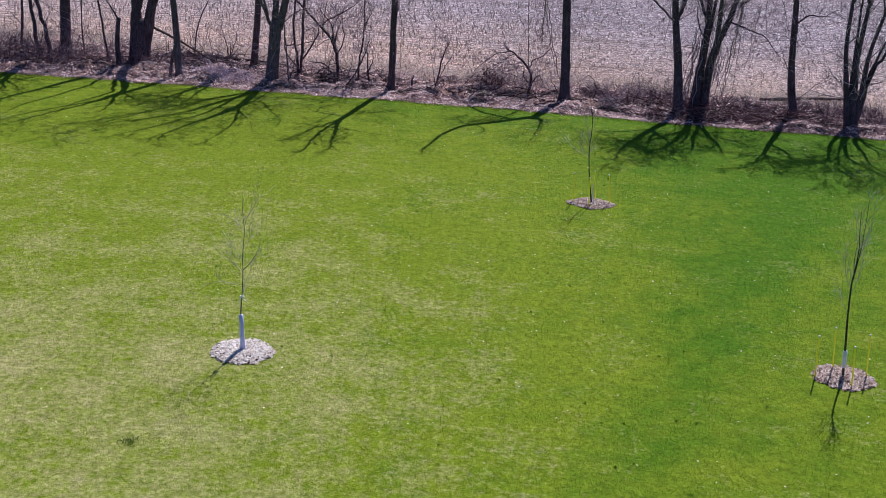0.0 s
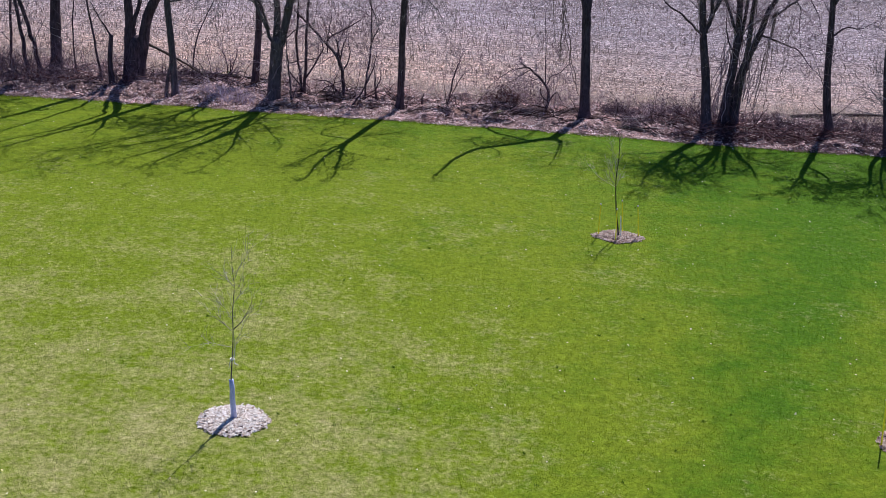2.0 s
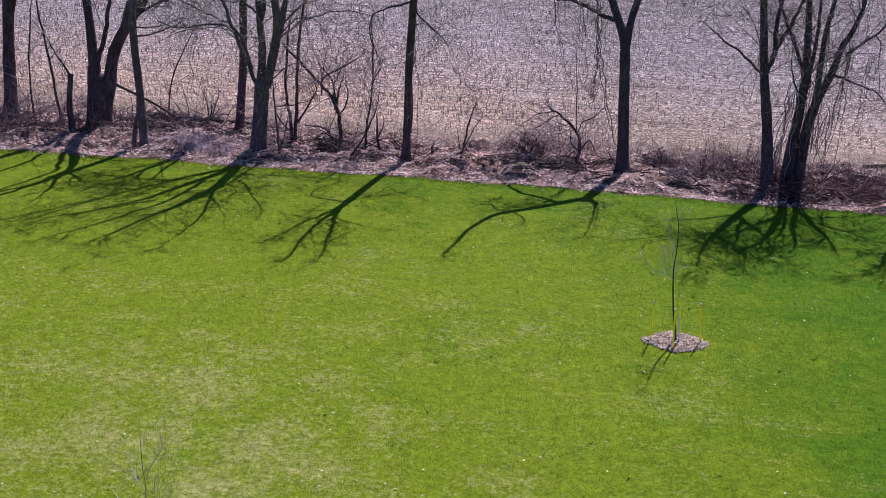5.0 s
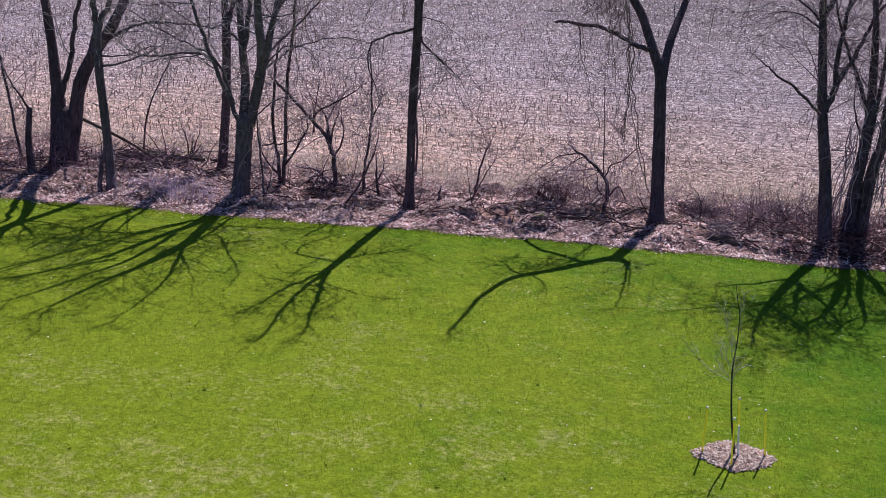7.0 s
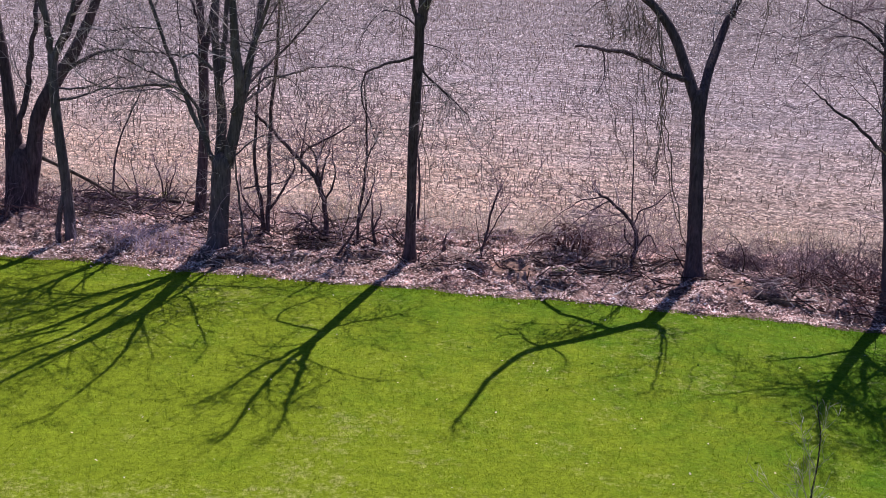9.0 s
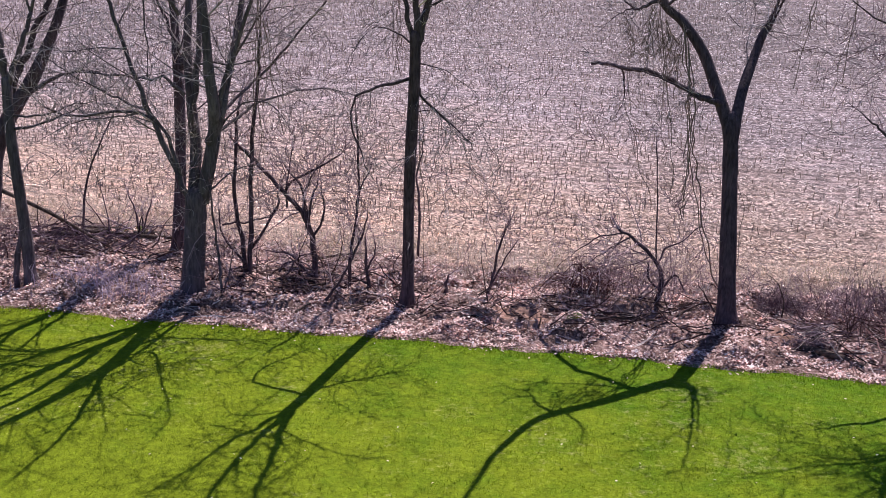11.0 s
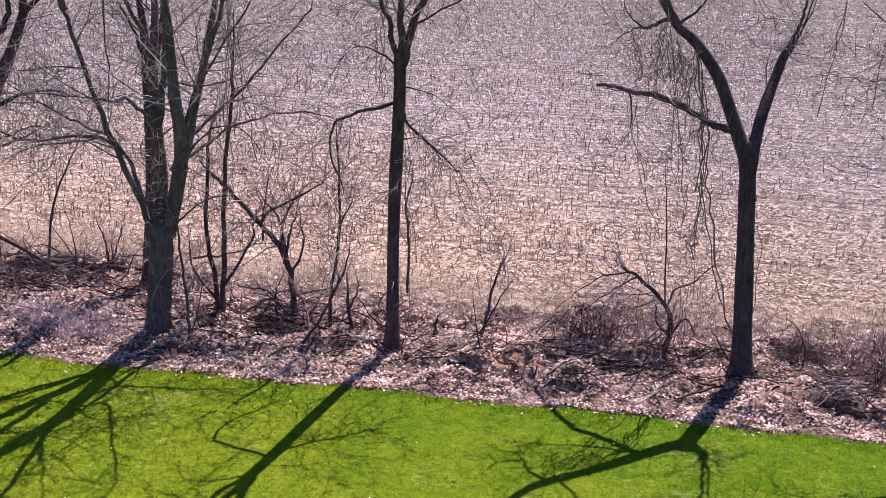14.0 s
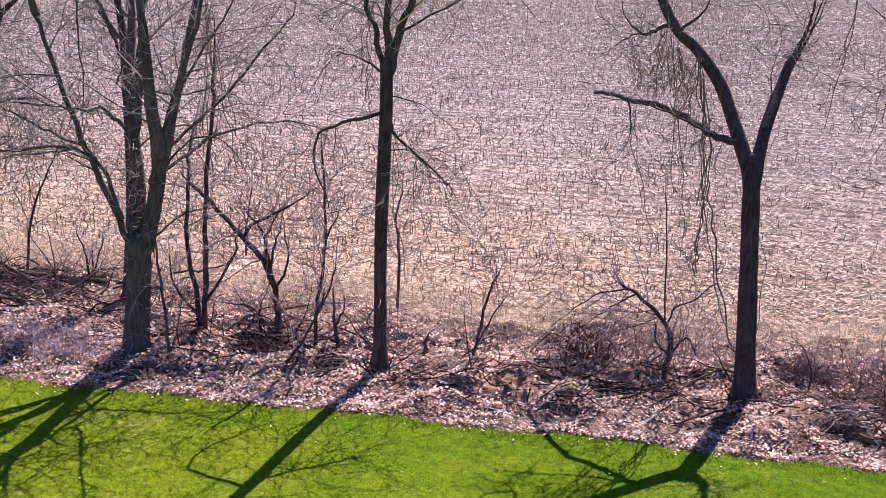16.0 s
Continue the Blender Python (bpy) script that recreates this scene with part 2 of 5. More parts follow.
def bark_material(name, dark, light):
    m, nt, b = material(name, 0.9, 0.2)
    p = position(nt, (1, 1, 0.16))
    ridges = noise_of(nt, p, 16, 6, 0.65)
    c = ramp(nt, ridges, (0.36, dark), (0.62, light))
    patch = ramp(nt, noise_of(nt, position(nt), 1.3, 4), (0.4, gray(0.7)), (0.65, gray(1.25)))
    nt.links.new(mix(nt, 0.8, c, patch, "MULTIPLY"), b.inputs["Base Color"])
    bump(nt, b, ridges, 0.9, 0.03)
    return m


M_BARK = bark_material("dark furrowed bark", (0.048, 0.033, 0.043), (0.125, 0.088, 0.106))
M_BARK_GREY = bark_material("grey smooth bark", (0.076, 0.059, 0.070), (0.165, 0.132, 0.148))
M_YOUNG = bark_material("pale young bark", (0.12, 0.105, 0.10), (0.30, 0.27, 0.25))
M_SAPLING = bark_material("dark young bark", (0.030, 0.024, 0.024), (0.075, 0.062, 0.058))
M_LOG = bark_material("rotting wood", (0.045, 0.032, 0.027), (0.16, 0.12, 0.10))


def plain(name, colour, rough=0.6, spec=0.4, grain=30, amount=0.35):
    m, nt, b = material(name, rough, spec)
    f = noise_of(nt, position(nt), grain, 4, 0.6)
    nt.links.new(mix(nt, amount, colour, ramp(nt, f, (0.3, gray(0.4)), (0.7, gray(1.3))), "MULTIPLY"), b.inputs["Base Color"])
    return m


M_GUARD = plain("pale plastic tree guard", (0.50, 0.54, 0.86), 0.45, 0.5)
M_GUARD_WHITE = plain("white plastic tree guard", (0.80, 0.80, 0.82), 0.45, 0.5)
M_STAKE = plain("yellow stake", (0.90, 0.84, 0.04), 0.5, 0.4, 30, 0.15)
nt = M_STAKE.node_tree
tr = nt.nodes.new("ShaderNodeBsdfTranslucent")
tr.inputs[0].default_value = (0.95, 0.90, 0.06, 1)
ms = nt.nodes.new("ShaderNodeMixShader")
ms.inputs[0].default_value = 0.35
nt.links.new(nt.nodes["Principled BSDF"].outputs[0], ms.inputs[1])
nt.links.new(tr.outputs[0], ms.inputs[2])
nt.links.new(ms.outputs[0], nt.nodes["Material Output"].inputs[0])
M_RIBBON = plain("white ribbon", (0.82, 0.80, 0.76), 0.6, 0.3)
M_SOIL = plain("bare tan soil", (0.40, 0.25, 0.195), 0.95, 0.1, 7, 1.0)
M_MOSS = plain("moss", (0.14, 0.17, 0.04), 0.95, 0.1, 20, 0.6)
M_STONE = plain("field stone", (0.25, 0.20, 0.17), 0.9, 0.2, 12, 0.5)


# ---- mesh helpers ----
class Geo:
    """Vertices and faces of one mesh, in world metres."""

    def __init__(self):
        self.v, self.f = [], []

    def tube(self, pts, radii, sides=6, cap=True):
        pts = [Vector(p) for p in pts]
        n0 = len(self.v)
        side = None
        for i, p in enumerate(pts):
            d = (pts[min(i + 1, len(pts) - 1)] - pts[max(i - 1, 0)]).normalized()
            if side is None:
                side = d.orthogonal().normalized()
            side = (side - d * side.dot(d)).normalized()
            up = d.cross(side)
            for k in range(sides):
                a = 2 * math.pi * k / sides
                self.v.append(p + (side * math.cos(a) + up * math.sin(a)) * radii[i])
        for i in range(len(pts) - 1):
            for k in range(sides):
                a, c = n0 + i * sides + k, n0 + i * sides + (k + 1) % sides
                self.f.append((a, c, c + sides, a + sides))
        if cap:
            self.f.append(tuple(n0 + (len(pts) - 1) * sides + k for k in range(sides)))
            self.f.append(tuple(n0 + k for k in reversed(range(sides))))

    def quad(self, c, u, w):
        n = len(self.v)
        self.v += [c - u - w, c + u - w, c + u + w, c - u + w]
        self.f.append((n, n + 1, n + 2, n + 3))


def part(name, geo, mat, parent=None, label="", smooth=False):
    """One mesh object of a Geo, under a thing or a part."""
    me = bpy.data.meshes.new(name)
    root = parent
    off = Vector((0, 0, 0))
    while root is not None:
        off += root.location
        root = root.parent
    me.from_pydata([v - off for v in geo.v], [], geo.f)
    me.materials.append(mat)
    if smooth:
        me.shade_smooth()
    ob = new(name, me)
    ob.parent = parent
    return tagged(ob, label)


def bulk(name, verts, corners, mat, label, category, kind="stuff"):
    """A mesh of many loose faces of equal corner count, from arrays (n, corners, 3)."""
    n = len(verts)
    me = bpy.data.meshes.new(name)
    me.vertices.add(n * corners)
    me.vertices.foreach_set("co", np.ascontiguousarray(verts, dtype=np.float32).ravel())
    me.loops.add(n * corners)
    me.loops.foreach_set("vertex_index", np.arange(n * corners, dtype=np.int32))
    me.polygons.add(n)
    me.polygons.foreach_set("loop_start", np.arange(0, n * corners, corners, dtype=np.int32))
    me.update(calc_edges=True)
    me.materials.append(mat)
    return tagged(new(name, me), label, category, kind=kind)


def thing(name, x, y, z, label, category, group=""):
    ob = new(name)
    ob.location = (x, y, z)
    ob.empty_display_size = 0.2
    return tagged(ob, label, category, group)


# ---- the lie of the land ----
def edge_lawn(x):
    """Where the mown lawn ends and the wooded strip begins."""
    return np.interp(x, [-400, -22, -12.6, -10.5, -7.7, -5.1, -2.4, 0.1, 2.6, 5.1, 6.9, 9, 12, 18, 400], [60, 53.95, 53.75, 53.58, 53.45, 53.42, 53.25, 53.2, 53.0, 52.8, 52.58, 52.35, 52.2, 51.9, 46]) \
        + 0.07 * np.sin(x * 1.3) + 0.04 * np.sin(x * 3.7 + 1) + 0.03 * np.sin(x * 8.9 + 2 * np.sin(x * 0.7)) + 0.02 * np.sin(x * 17 + 3 * np.sin(x * 1.1))


def edge_field(x):
    """Where the wooded strip ends and the stubble begins."""
    return np.interp(x, [-400, -22, -14, -7, -2, 6, 14, 24, 400], [70, 62.8, 61.8, 60.2, 59.4, 59.4, 58.9, 58.4, 52]) \
        + 0.25 * np.sin(x * 0.9) + 0.12 * np.sin(x * 2.7 + 1)


def hump(x, y, cx, cy, rx, ry, h):
    return h * np.exp(-((x - cx) / rx) ** 2 - ((y - cy) / ry) ** 2)


WAVES = []
for k in range(26):
    f, a = 1.1 * 1.13 ** k, random.uniform(0, 2 * math.pi)
    WAVES.append((f * math.cos(a), f * math.sin(a) * 1.3, random.uniform(0, 6.28), 0.058 * f ** -0.5))


def height(x, y):
    """Height of the ground: level lawn and field, uneven strip between them."""
    a, c = edge_lawn(x), edge_field(x)
    s = np.clip((y - a) / 0.8, 0, 1) * np.clip((c + 1.5 - y) / 1.5, 0, 1)
    rough = 0.0 * x
    for kx, ky, ph, amp in WAVES:
        rough = rough + amp * np.sin(kx * x + ky * y + ph)
    rough = np.where(rough > 0, rough, rough * 0.7)
    rough = rough + hump(x, y, -1.5, 55.5, 1.2, 0.5, 0.10) + hump(x, y, -2.15, 55.05, 0.5, 0.22, 0.24) + hump(x, y, -0.95, 54.95, 0.5, 0.2, 0.18) + hump(x, y, -2.4, 54.75, 0.7, 0.2, -0.10) \
        + hump(x, y, 0.8, 57.0, 1.0, 0.6, 0.25) + hump(x, y, 6.8, 54.9, 1.6, 0.7, 0.22) + hump(x, y, 1.6, 54.8, 1.2, 0.5, 0.15) \
        + hump(x, y, -12.5, 56.5, 2.5, 1.2, 0.2)
    return rough * s


def sheet(name, xs, rows, mat, label, category):
    """A strip of ground between bounding lines: rows is a list of functions of x."""
    V, F = [], []
    ys = [r(xs) for r in rows]
    for y in ys:
        z = height(xs, y)
        V += list(zip(xs.tolist(), y.tolist(), z.tolist()))
    n = len(xs)
    for j in range(len(rows) - 1):
        for i in range(n - 1):
            F.append((j * n + i, j * n + i + 1, (j + 1) * n + i + 1, (j + 1) * n + i))
    me = bpy.data.meshes.new(name)
    me.from_pydata(V, [], F)
    me.materials.append(mat)
    me.shade_smooth()
    return tagged(new(name, me), label, category, kind="structure")


xs = np.concatenate([[-3000, -1500, -700, -300, -150, -90, -60], np.arange(-45, 45.01, 0.14), [60, 90, 150, 300, 700, 1500, 3000]])


def blend(lo, hi, t):
    return lambda x: lo(x) * (1 - t) + hi(x) * t


def const(v):
    return lambda x: np.full_like(x, v)


sheet("lawn", xs, [const(v) for v in (-3000, -1000, -300, -100, -30)] + [blend(const(-30.0), edge_lawn, t) for t in np.linspace(0.05, 1, 40)],
             M_LAWN, "mown green lawn with straw-coloured thin patches", "lawn")
sheet("woodland_floor", xs, [blend(edge_lawn, edge_field, t) for t in np.linspace(0, 1, 56)],
              M_LITTER, "uneven soil strewn with dry brown leaves under bare trees", "ground")
sheet("stubble_field", xs, [blend(edge_field, const(160.0), t) for t in np.linspace(0, 1, 30)] + [const(v) for v in (220, 400, 900, 3000)],
              M_FIELD, "harvested corn field with pale stubble and chaff", "field")

rng = np.random.default_rng(7)


# ---- grass, leaves, stubble ----
def blades(n, x, y, h0, h1, w, lean):
    """Triangular blades rooted at x, y."""
    z = height(x, y)
    h = rng.uniform(h0, h1, n)
    a = rng.uniform(0, 2 * np.pi, n)
    t = rng.uniform(0, 2 * np.pi, n)
    l = rng.uniform(0, lean, n) * h
    dx, dy = np.cos(a) * w / 2, np.sin(a) * w / 2
    v = np.empty((n, 3, 3))
    v[:, 0] = np.stack([x - dx, y - dy, z - 0.005], 1)
    v[:, 1] = np.stack([x + dx, y + dy, z - 0.005], 1)
    v[:, 2] = np.stack([x + np.cos(t) * l, y + np.sin(t) * l, z + h], 1)
    return v


def flakes(n, x, y, lift, length, width, tilt, spread=None, grown=1.0):
    """Bent leaf-like quads lying at x, y."""
    z = height(x, y) + rng.uniform(0.003, lift, n)
    a = rng.uniform(0, 2 * np.pi, n) if spread is None else rng.normal(0, spread, n)
    l, w = grown * rng.uniform(*length, n) / 2, grown * rng.uniform(*width, n) / 2
    t1, t2 = rng.uniform(-tilt, tilt, n), rng.uniform(-tilt, tilt, n)
    u = np.stack([np.cos(a) * np.cos(t1), np.sin(a) * np.cos(t1), np.sin(t1)], 1) * l[:, None]
    s = np.stack([-np.sin(a) * np.cos(t2), np.cos(a) * np.cos(t2), np.sin(t2)], 1) * w[:, None]
    c = np.stack([x, y, z + np.abs(u[:, 2]) + np.abs(s[:, 2])], 1)
    v = np.empty((n, 4, 3))
    v[:, 0], v[:, 1], v[:, 2], v[:, 3] = c - u, c - s, c + u, c + s
    return v


# lawn blades over the part that the camera passes, thicker towards the strip
n = 260000
y = 18 + 36 * rng.random(n) ** 0.8
half = 10 + 0.44 * (y - 18)
x = rng.uniform(-1, 1, n) * half + 0.5
keep = y < edge_lawn(x) + rng.normal(0, 0.07, n)
x, y = x[keep], y[keep]
bulk("grass", blades(len(x), x, y, 0.02, 0.048, 0.018, 2.2), 3, M_GRASS, "short green lawn grass", "grass")
n = 16000
x = rng.uniform(-28, 26, n)
y = edge_lawn(x) + 0.12 - np.abs(rng.normal(0, 0.3, n))
bulk("grass", blades(n, x, y, 0.03, 0.075, 0.016, 1.1), 3, M_GRASS, "lusher grass along the edge of the lawn", "grass")
# darker weeds scattered in the turf
n = 60
y = rng.uniform(19, 52, n)
x = rng.uniform(-0.55, 1, n) * (9 + 0.42 * (y - 19))
y[0], x[0] = 19.95, -6.28
size = rng.uniform(0.25, 0.8, n)
size[0] = 2.6
k = np.repeat(np.arange(n), np.where(size > 2, 150, 14))
bulk("weeds", blades(len(k), x[k] + rng.normal(0, 0.035, len(k)) * size[k], y[k] + rng.normal(0, 0.035, len(k)) * size[k], 0.03, 0.075, 0.018, 1.4), 3, M_WEED, "dark green weed tufts in the lawn", "weeds")
n = 420
y = rng.uniform(20, 53, n)
x = rng.uniform(-1, 1, n) * (9 + 0.42 * (y - 20))
bulk("petals", flakes(n, x, y, 0.05, (0.03, 0.08), (0.03, 0.06), 0.5), 4, M_FLECK, "small pale petals and leaf scraps on the lawn", "petals")

n = 235000
x = rng.uniform(-32, 30, n)
a, c = edge_lawn(x), edge_field(x)
y = a + 0.04 + (c - a) * rng.beta(1.0, 1.05, n)
y[:1800] = a[:1800] + rng.normal(0.05, 0.22, 1800)
gaps = sum(np.sin(kx * 1.6 * x + ky * 1.6 * y + ph) * f for kx, ky, ph, f in WAVES[2:16]) / 0.058
n = len(x)
gaps = gaps + 0.55 * np.sin(7.1 * x + 3.0 * y + 2 * np.sin(2.3 * y)) * np.sin(4.1 * x - 8.3 * y + 2 * np.sin(1.9 * x))
keep = rng.random(n) < np.clip(0.66 + 0.66 * gaps - 0.42 * np.clip((x - 4.5) / 3, 0, 1) - 0.3 * np.clip((x - 8.5) / 2.5, 0, 1) - 0.2 * np.clip((-15 - x) / 4, 0, 1), 0.10, 1)
thin = ((x - 2.2) / 2.5) ** 2 + ((y - 54.9) / 1.25) ** 2 + 0.5 * gaps < 1
keep &= ~thin | (rng.random(n) < 0.33)
bare = ((x + 1.3) / 1.25) ** 2 + ((y - 55.3) / 0.42) ** 2 < 1
keep &= ~bare | (rng.random(n) < 0.3)
x, y, n = x[keep], y[keep], keep.sum()
bulk("fallen_leaves", flakes(n, x, y, 0.06, (0.045, 0.115), (0.03, 0.07), 0.55), 4, M_LEAF, "dry brown and pale fallen leaves", "leaves")

n = 48000
x = rng.uniform(-30, 28, n)
y = edge_field(x) + rng.normal(0.4, 1.0, n)
bulk("dry_grass", blades(n, x, y, 0.10, 0.42, 0.010, 0.9), 3, M_DRYGRASS, "tall dry straw-coloured grass along the field edge", "grass")

n = 9000
x = rng.uniform(-30, 28, n)
y = edge_field(x) + rng.normal(0.5, 0.8, n)
keep = np.sin(x * 0.8 + 1) + np.sin(x * 2.1 + y) + rng.normal(0, 0.4, n) > 0.5
bulk("weeds", blades(keep.sum(), x[keep], y[keep], 0.06, 0.24, 0.016, 1.0), 3, M_OLIVE, "olive weeds sprouting in dry grass along the field edge", "weeds")

# corn residue and stubble in rows
n = 700000
y = 58.5 + 100 * rng.random(n) ** 2.0
x = rng.uniform(-1, 1, n) * (24 + 0.31 * (y - 58)) - 0.05 * (y - 58) + 0.5
drift = 0.5 + 0.28 * np.sin(y * 2.3 + 0.5 * np.sin(x * 0.21)) + 0.22 * np.sin(y * 0.83 + 1 + 0.03 * x)
furrow = 0.5 + 0.5 * np.cos(2 * np.pi * (y + 0.035 * x - 0.12 * np.sin(x * 0.3) - 59.2) / 0.76 + 2.4)
keep = (y > edge_field(x) - 0.2) & (rng.random(n) < (0.35 + 0.9 * furrow) * (0.2 + 1.0 * drift) * np.interp(x, [-2, 6, 16], [1, 0.78, 0.9]) * np.interp(y, [60, 75, 110, 140, 158], [1, 0.66, 0.5, 0.42, 0.1]))
bulk("corn_residue", flakes(keep.sum(), x[keep], y[keep], 0.04, (0.07, 0.22), (0.024, 0.052), 0.36, 0.75, 1 + (y[keep] - 58) / 70), 4, M_STRAW, "pale flattened corn leaves and stalks", "straw")
# rows of cut stalks run along the strip
ROW_Y = np.arange(59.2, 152, 0.76)
along = np.arange(-64, 44, 0.115)
gx, gy = np.meshgrid(along, ROW_Y)
fill = np.repeat(rng.uniform(0.4, 0.85, len(ROW_Y)), len(along))
x = gx.ravel() + rng.normal(0, 0.05, gx.size)
y = gy.ravel() + rng.normal(0, 0.06, gy.size) - 0.035 * x + 0.12 * np.sin(x * 0.3)
keep = (rng.random(x.size) < fill * np.interp(x - 0.12 * (y - 60), [2, 6], [1, 0.35]) * np.clip(0.85 + 0.5 * np.sin(x * 0.9 + 3 * np.sin(y * 0.7)), 0.3, 1)) & (y > edge_field(x) + 0.5) & (np.abs(x + 0.05 * (y - 58)) < 24 + 0.31 * (y - 58))
x, y = x[keep], y[keep]
n = len(x)
h = rng.uniform(0.08, 0.26, n)
lx, ly = rng.normal(0, 0.16, n) * h, rng.normal(0, 0.2, n) * h
v = np.empty((n, 3, 4, 3))
for k in range(3):
    a0, a1, r = 2 * math.pi * k / 3, 2 * math.pi * (k + 1) / 3, 0.017
    for c, (a, z, m) in enumerate(((a0, -0.01, 0), (a1, -0.01, 0), (a1, 1, 1), (a0, 1, 1))):
        v[:, k, c] = np.stack([x + r * math.cos(a) + lx * m, y + r * math.sin(a) + ly * m, h * z], 1)
bulk("corn_stubble", v.reshape(-1, 4, 3), 4, M_STALK, "short cut corn stalks standing in rows", "stubble")


# ---- trees ----
R = random.Random(11)


def wiggle(p, d, length, r, steps, bend, lift, end=0.25):
    """A wandering branch: points and radii."""
    pts, rad = [Vector(p)], [r]
    d = Vector(d).normalized()
    for i in range(steps):
        d = (d + Vector((R.gauss(0, bend), R.gauss(0, bend), R.gauss(0, bend) + lift))).normalized()
        pts.append(pts[-1] + d * (length / steps))
        rad.append(r * (1 - (1 - end) * (i + 1) / steps))
    return pts, rad


def side_way(d, angle):
    d = Vector(d).normalized()
    o = d.orthogonal().normalized()
    o.rotate(Matrix.Rotation(R.uniform(0, 2 * math.pi), 3, d))
    return d * math.cos(angle) + o * math.sin(angle)


def grow(big, small, p, d, length, r, level, lift=0.04, density=1.0, least=0.0075):
    """A branch and its side branches; thick wood goes to big, thin to small."""
    steps = max(3, min(9, int(length / 0.35)))
    pts, rad = wiggle(p, d, length, r, steps, 0.13, lift)
    g = big if r > 0.035 else small
    g.tube(pts, rad, 7 if r > 0.06 else 5 if r > 0.03 else 3, cap=r > 0.03)
    if level <= 0:
        return
    kids = max(1, int((3.3 if level > 1 else 3.8) * density * length ** 0.55 + R.random()))
    for k in range(kids):
        t = R.uniform(0.25, 1.0)
        i = min(int(t * steps), steps - 1)
        q = pts[i].lerp(pts[i + 1], t * steps - i)
        way = side_way(pts[i + 1] - pts[i], radians(R.uniform(25, 60)))
        grow(big, small, q, way, length * R.uniform(0.4, 0.68), max(rad[i] * R.uniform(0.42, 0.65), least), level - 1, lift, density, least)


def smooth_path(pts, per=4):
    """Catmull-Rom through the given points."""
    P = [Vector(p) for p in pts]
    P = [P[0] * 2 - P[1]] + P + [P[-1] * 2 - P[-2]]
    out = []
    for i in range(1, len(P) - 2):
        for k in range(per):
            t = k / per
            a, b_, c, d = P[i - 1], P[i], P[i + 1], P[i + 2]
            out.append(0.5 * (2 * b_ + (c - a) * t + (2 * a - 5 * b_ + 4 * c - d) * t * t + (3 * b_ - a - 3 * c + d) * t ** 3))
    out.append(P[-2])
    return out


class Tree:
    """A bare tree: limbs are given as x, z pairs in the plane of its base, dy leans them in depth."""

    def __init__(self, name, x, y, label, bark=None, group="trees of the strip", category="tree"):
        self.y = y
        self.bark = bark or M_BARK
        self.ob = thing(name, x, y, float(height(np.array([x]), np.array([y]))[0]), label, category, group)
        self.small = Geo()
        self.trunk = None

    def limb(self, name, r0, r1, path, dy=0.0, top=0.0, level=3, twigs=5, flare=0.0, sides=9, density=1.0, lift=0.05, shoots=1.0):
        z0 = path[0][1]
        pts = smooth_path([(q[0], q[2] if len(q) > 2 else self.y + dy * max(q[1] - z0, 0) + 0.05 * math.sin(3 * q[1] + q[0]), q[1]) for q in path])
        n = len(pts)
        rad = [(r0 + (r1 - r0) * i / (n - 1)) * R.uniform(0.95, 1.05) for i in range(n)]
        if flare:
            for i in range(n):
                up = max(pts[i].z, 0)
                rad[i] += flare * math.exp(-up / 0.28)
        if r0 < 0.12:
            k = 0.010 + 0.10 * r0
            pts = [p if i in (0, n - 1) else p + Vector((R.gauss(0, k), R.gauss(0, k), R.gauss(0, k))) for i, p in enumerate(pts)]
            if not top and r1 < 0.04:
                rad = [r0 + (r1 * 0.5 - r0) * (i / (n - 1)) ** 0.8 for i in range(n)]
                grow(Geo(), self.small, pts[-2], pts[-1] - pts[-2], 0.7, r1 * 0.5, 1, 0.0)
        big = Geo()
        if name == "trunk" and not top and r1 > 0.1:
            e = (pts[-1] - pts[-2]).normalized()
            pts, rad = pts + [pts[-1] + e * r1 * 0.5, pts[-1] + e * r1 * 0.9], rad + [r1 * 0.8, r1 * 0.35]
            n += 2
        big.tube(pts, rad, sides)
        if r0 < 0.13:
            for q in range(int((5 + 3 * n / 4) * shoots)):
                i = R.randrange(2, n - 1)
                grow(big, self.small, pts[i], side_way(pts[i + 1] - pts[i], radians(R.uniform(35, 85))), R.uniform(0.25, 0.8), 0.008, 1, 0.03, 0.7)
        d = pts[-1] - pts[-2]
        if top:
            d2 = (d.normalized() + Vector((0, 0, 0.35))).normalized()
            grow(big, self.small, pts[-1] - d * 0.3, d2, top, r1 * 0.97, level, lift, density, 0.0125)
            grow(big, self.small, pts[-1] - d * 0.3, side_way(d2, radians(28)), top * 0.8, r1 * 0.72, level, lift, density, 0.0125)
        for k in range(int(twigs * 1.5)):
            t = R.uniform(0.25, 1)
            i = min(int(t * (n - 1)), n - 2)
            grow(big, self.small, pts[i], side_way(pts[i + 1] - pts[i], radians(R.uniform(35, 75))), R.uniform(0.7, 2.3), min(rad[i] * 0.35, 0.026), 2, 0.02, 0.75, 0.009)
        o = part(name, big, self.bark, self.trunk if name == "limb" and self.trunk else self.ob, smooth=True)
        if name == "trunk":
            self.trunk = o
        return o

    def burrs(self, n, path, length=0.45, r=0.009):
        """Short curled shoots crowding a limb."""
        pts = smooth_path([(q[0], q[2] if len(q) > 2 else self.y, q[1]) for q in path])
        for k in range(n):
            i = R.randrange(len(pts))
            grow(Geo(), self.small, pts[i], (R.gauss(0, 1), R.gauss(0, 1), R.gauss(0.1, 0.7)), length * R.uniform(0.3, 1.2), r * R.uniform(0.7, 1.3), 2, -0.03, 0.8)

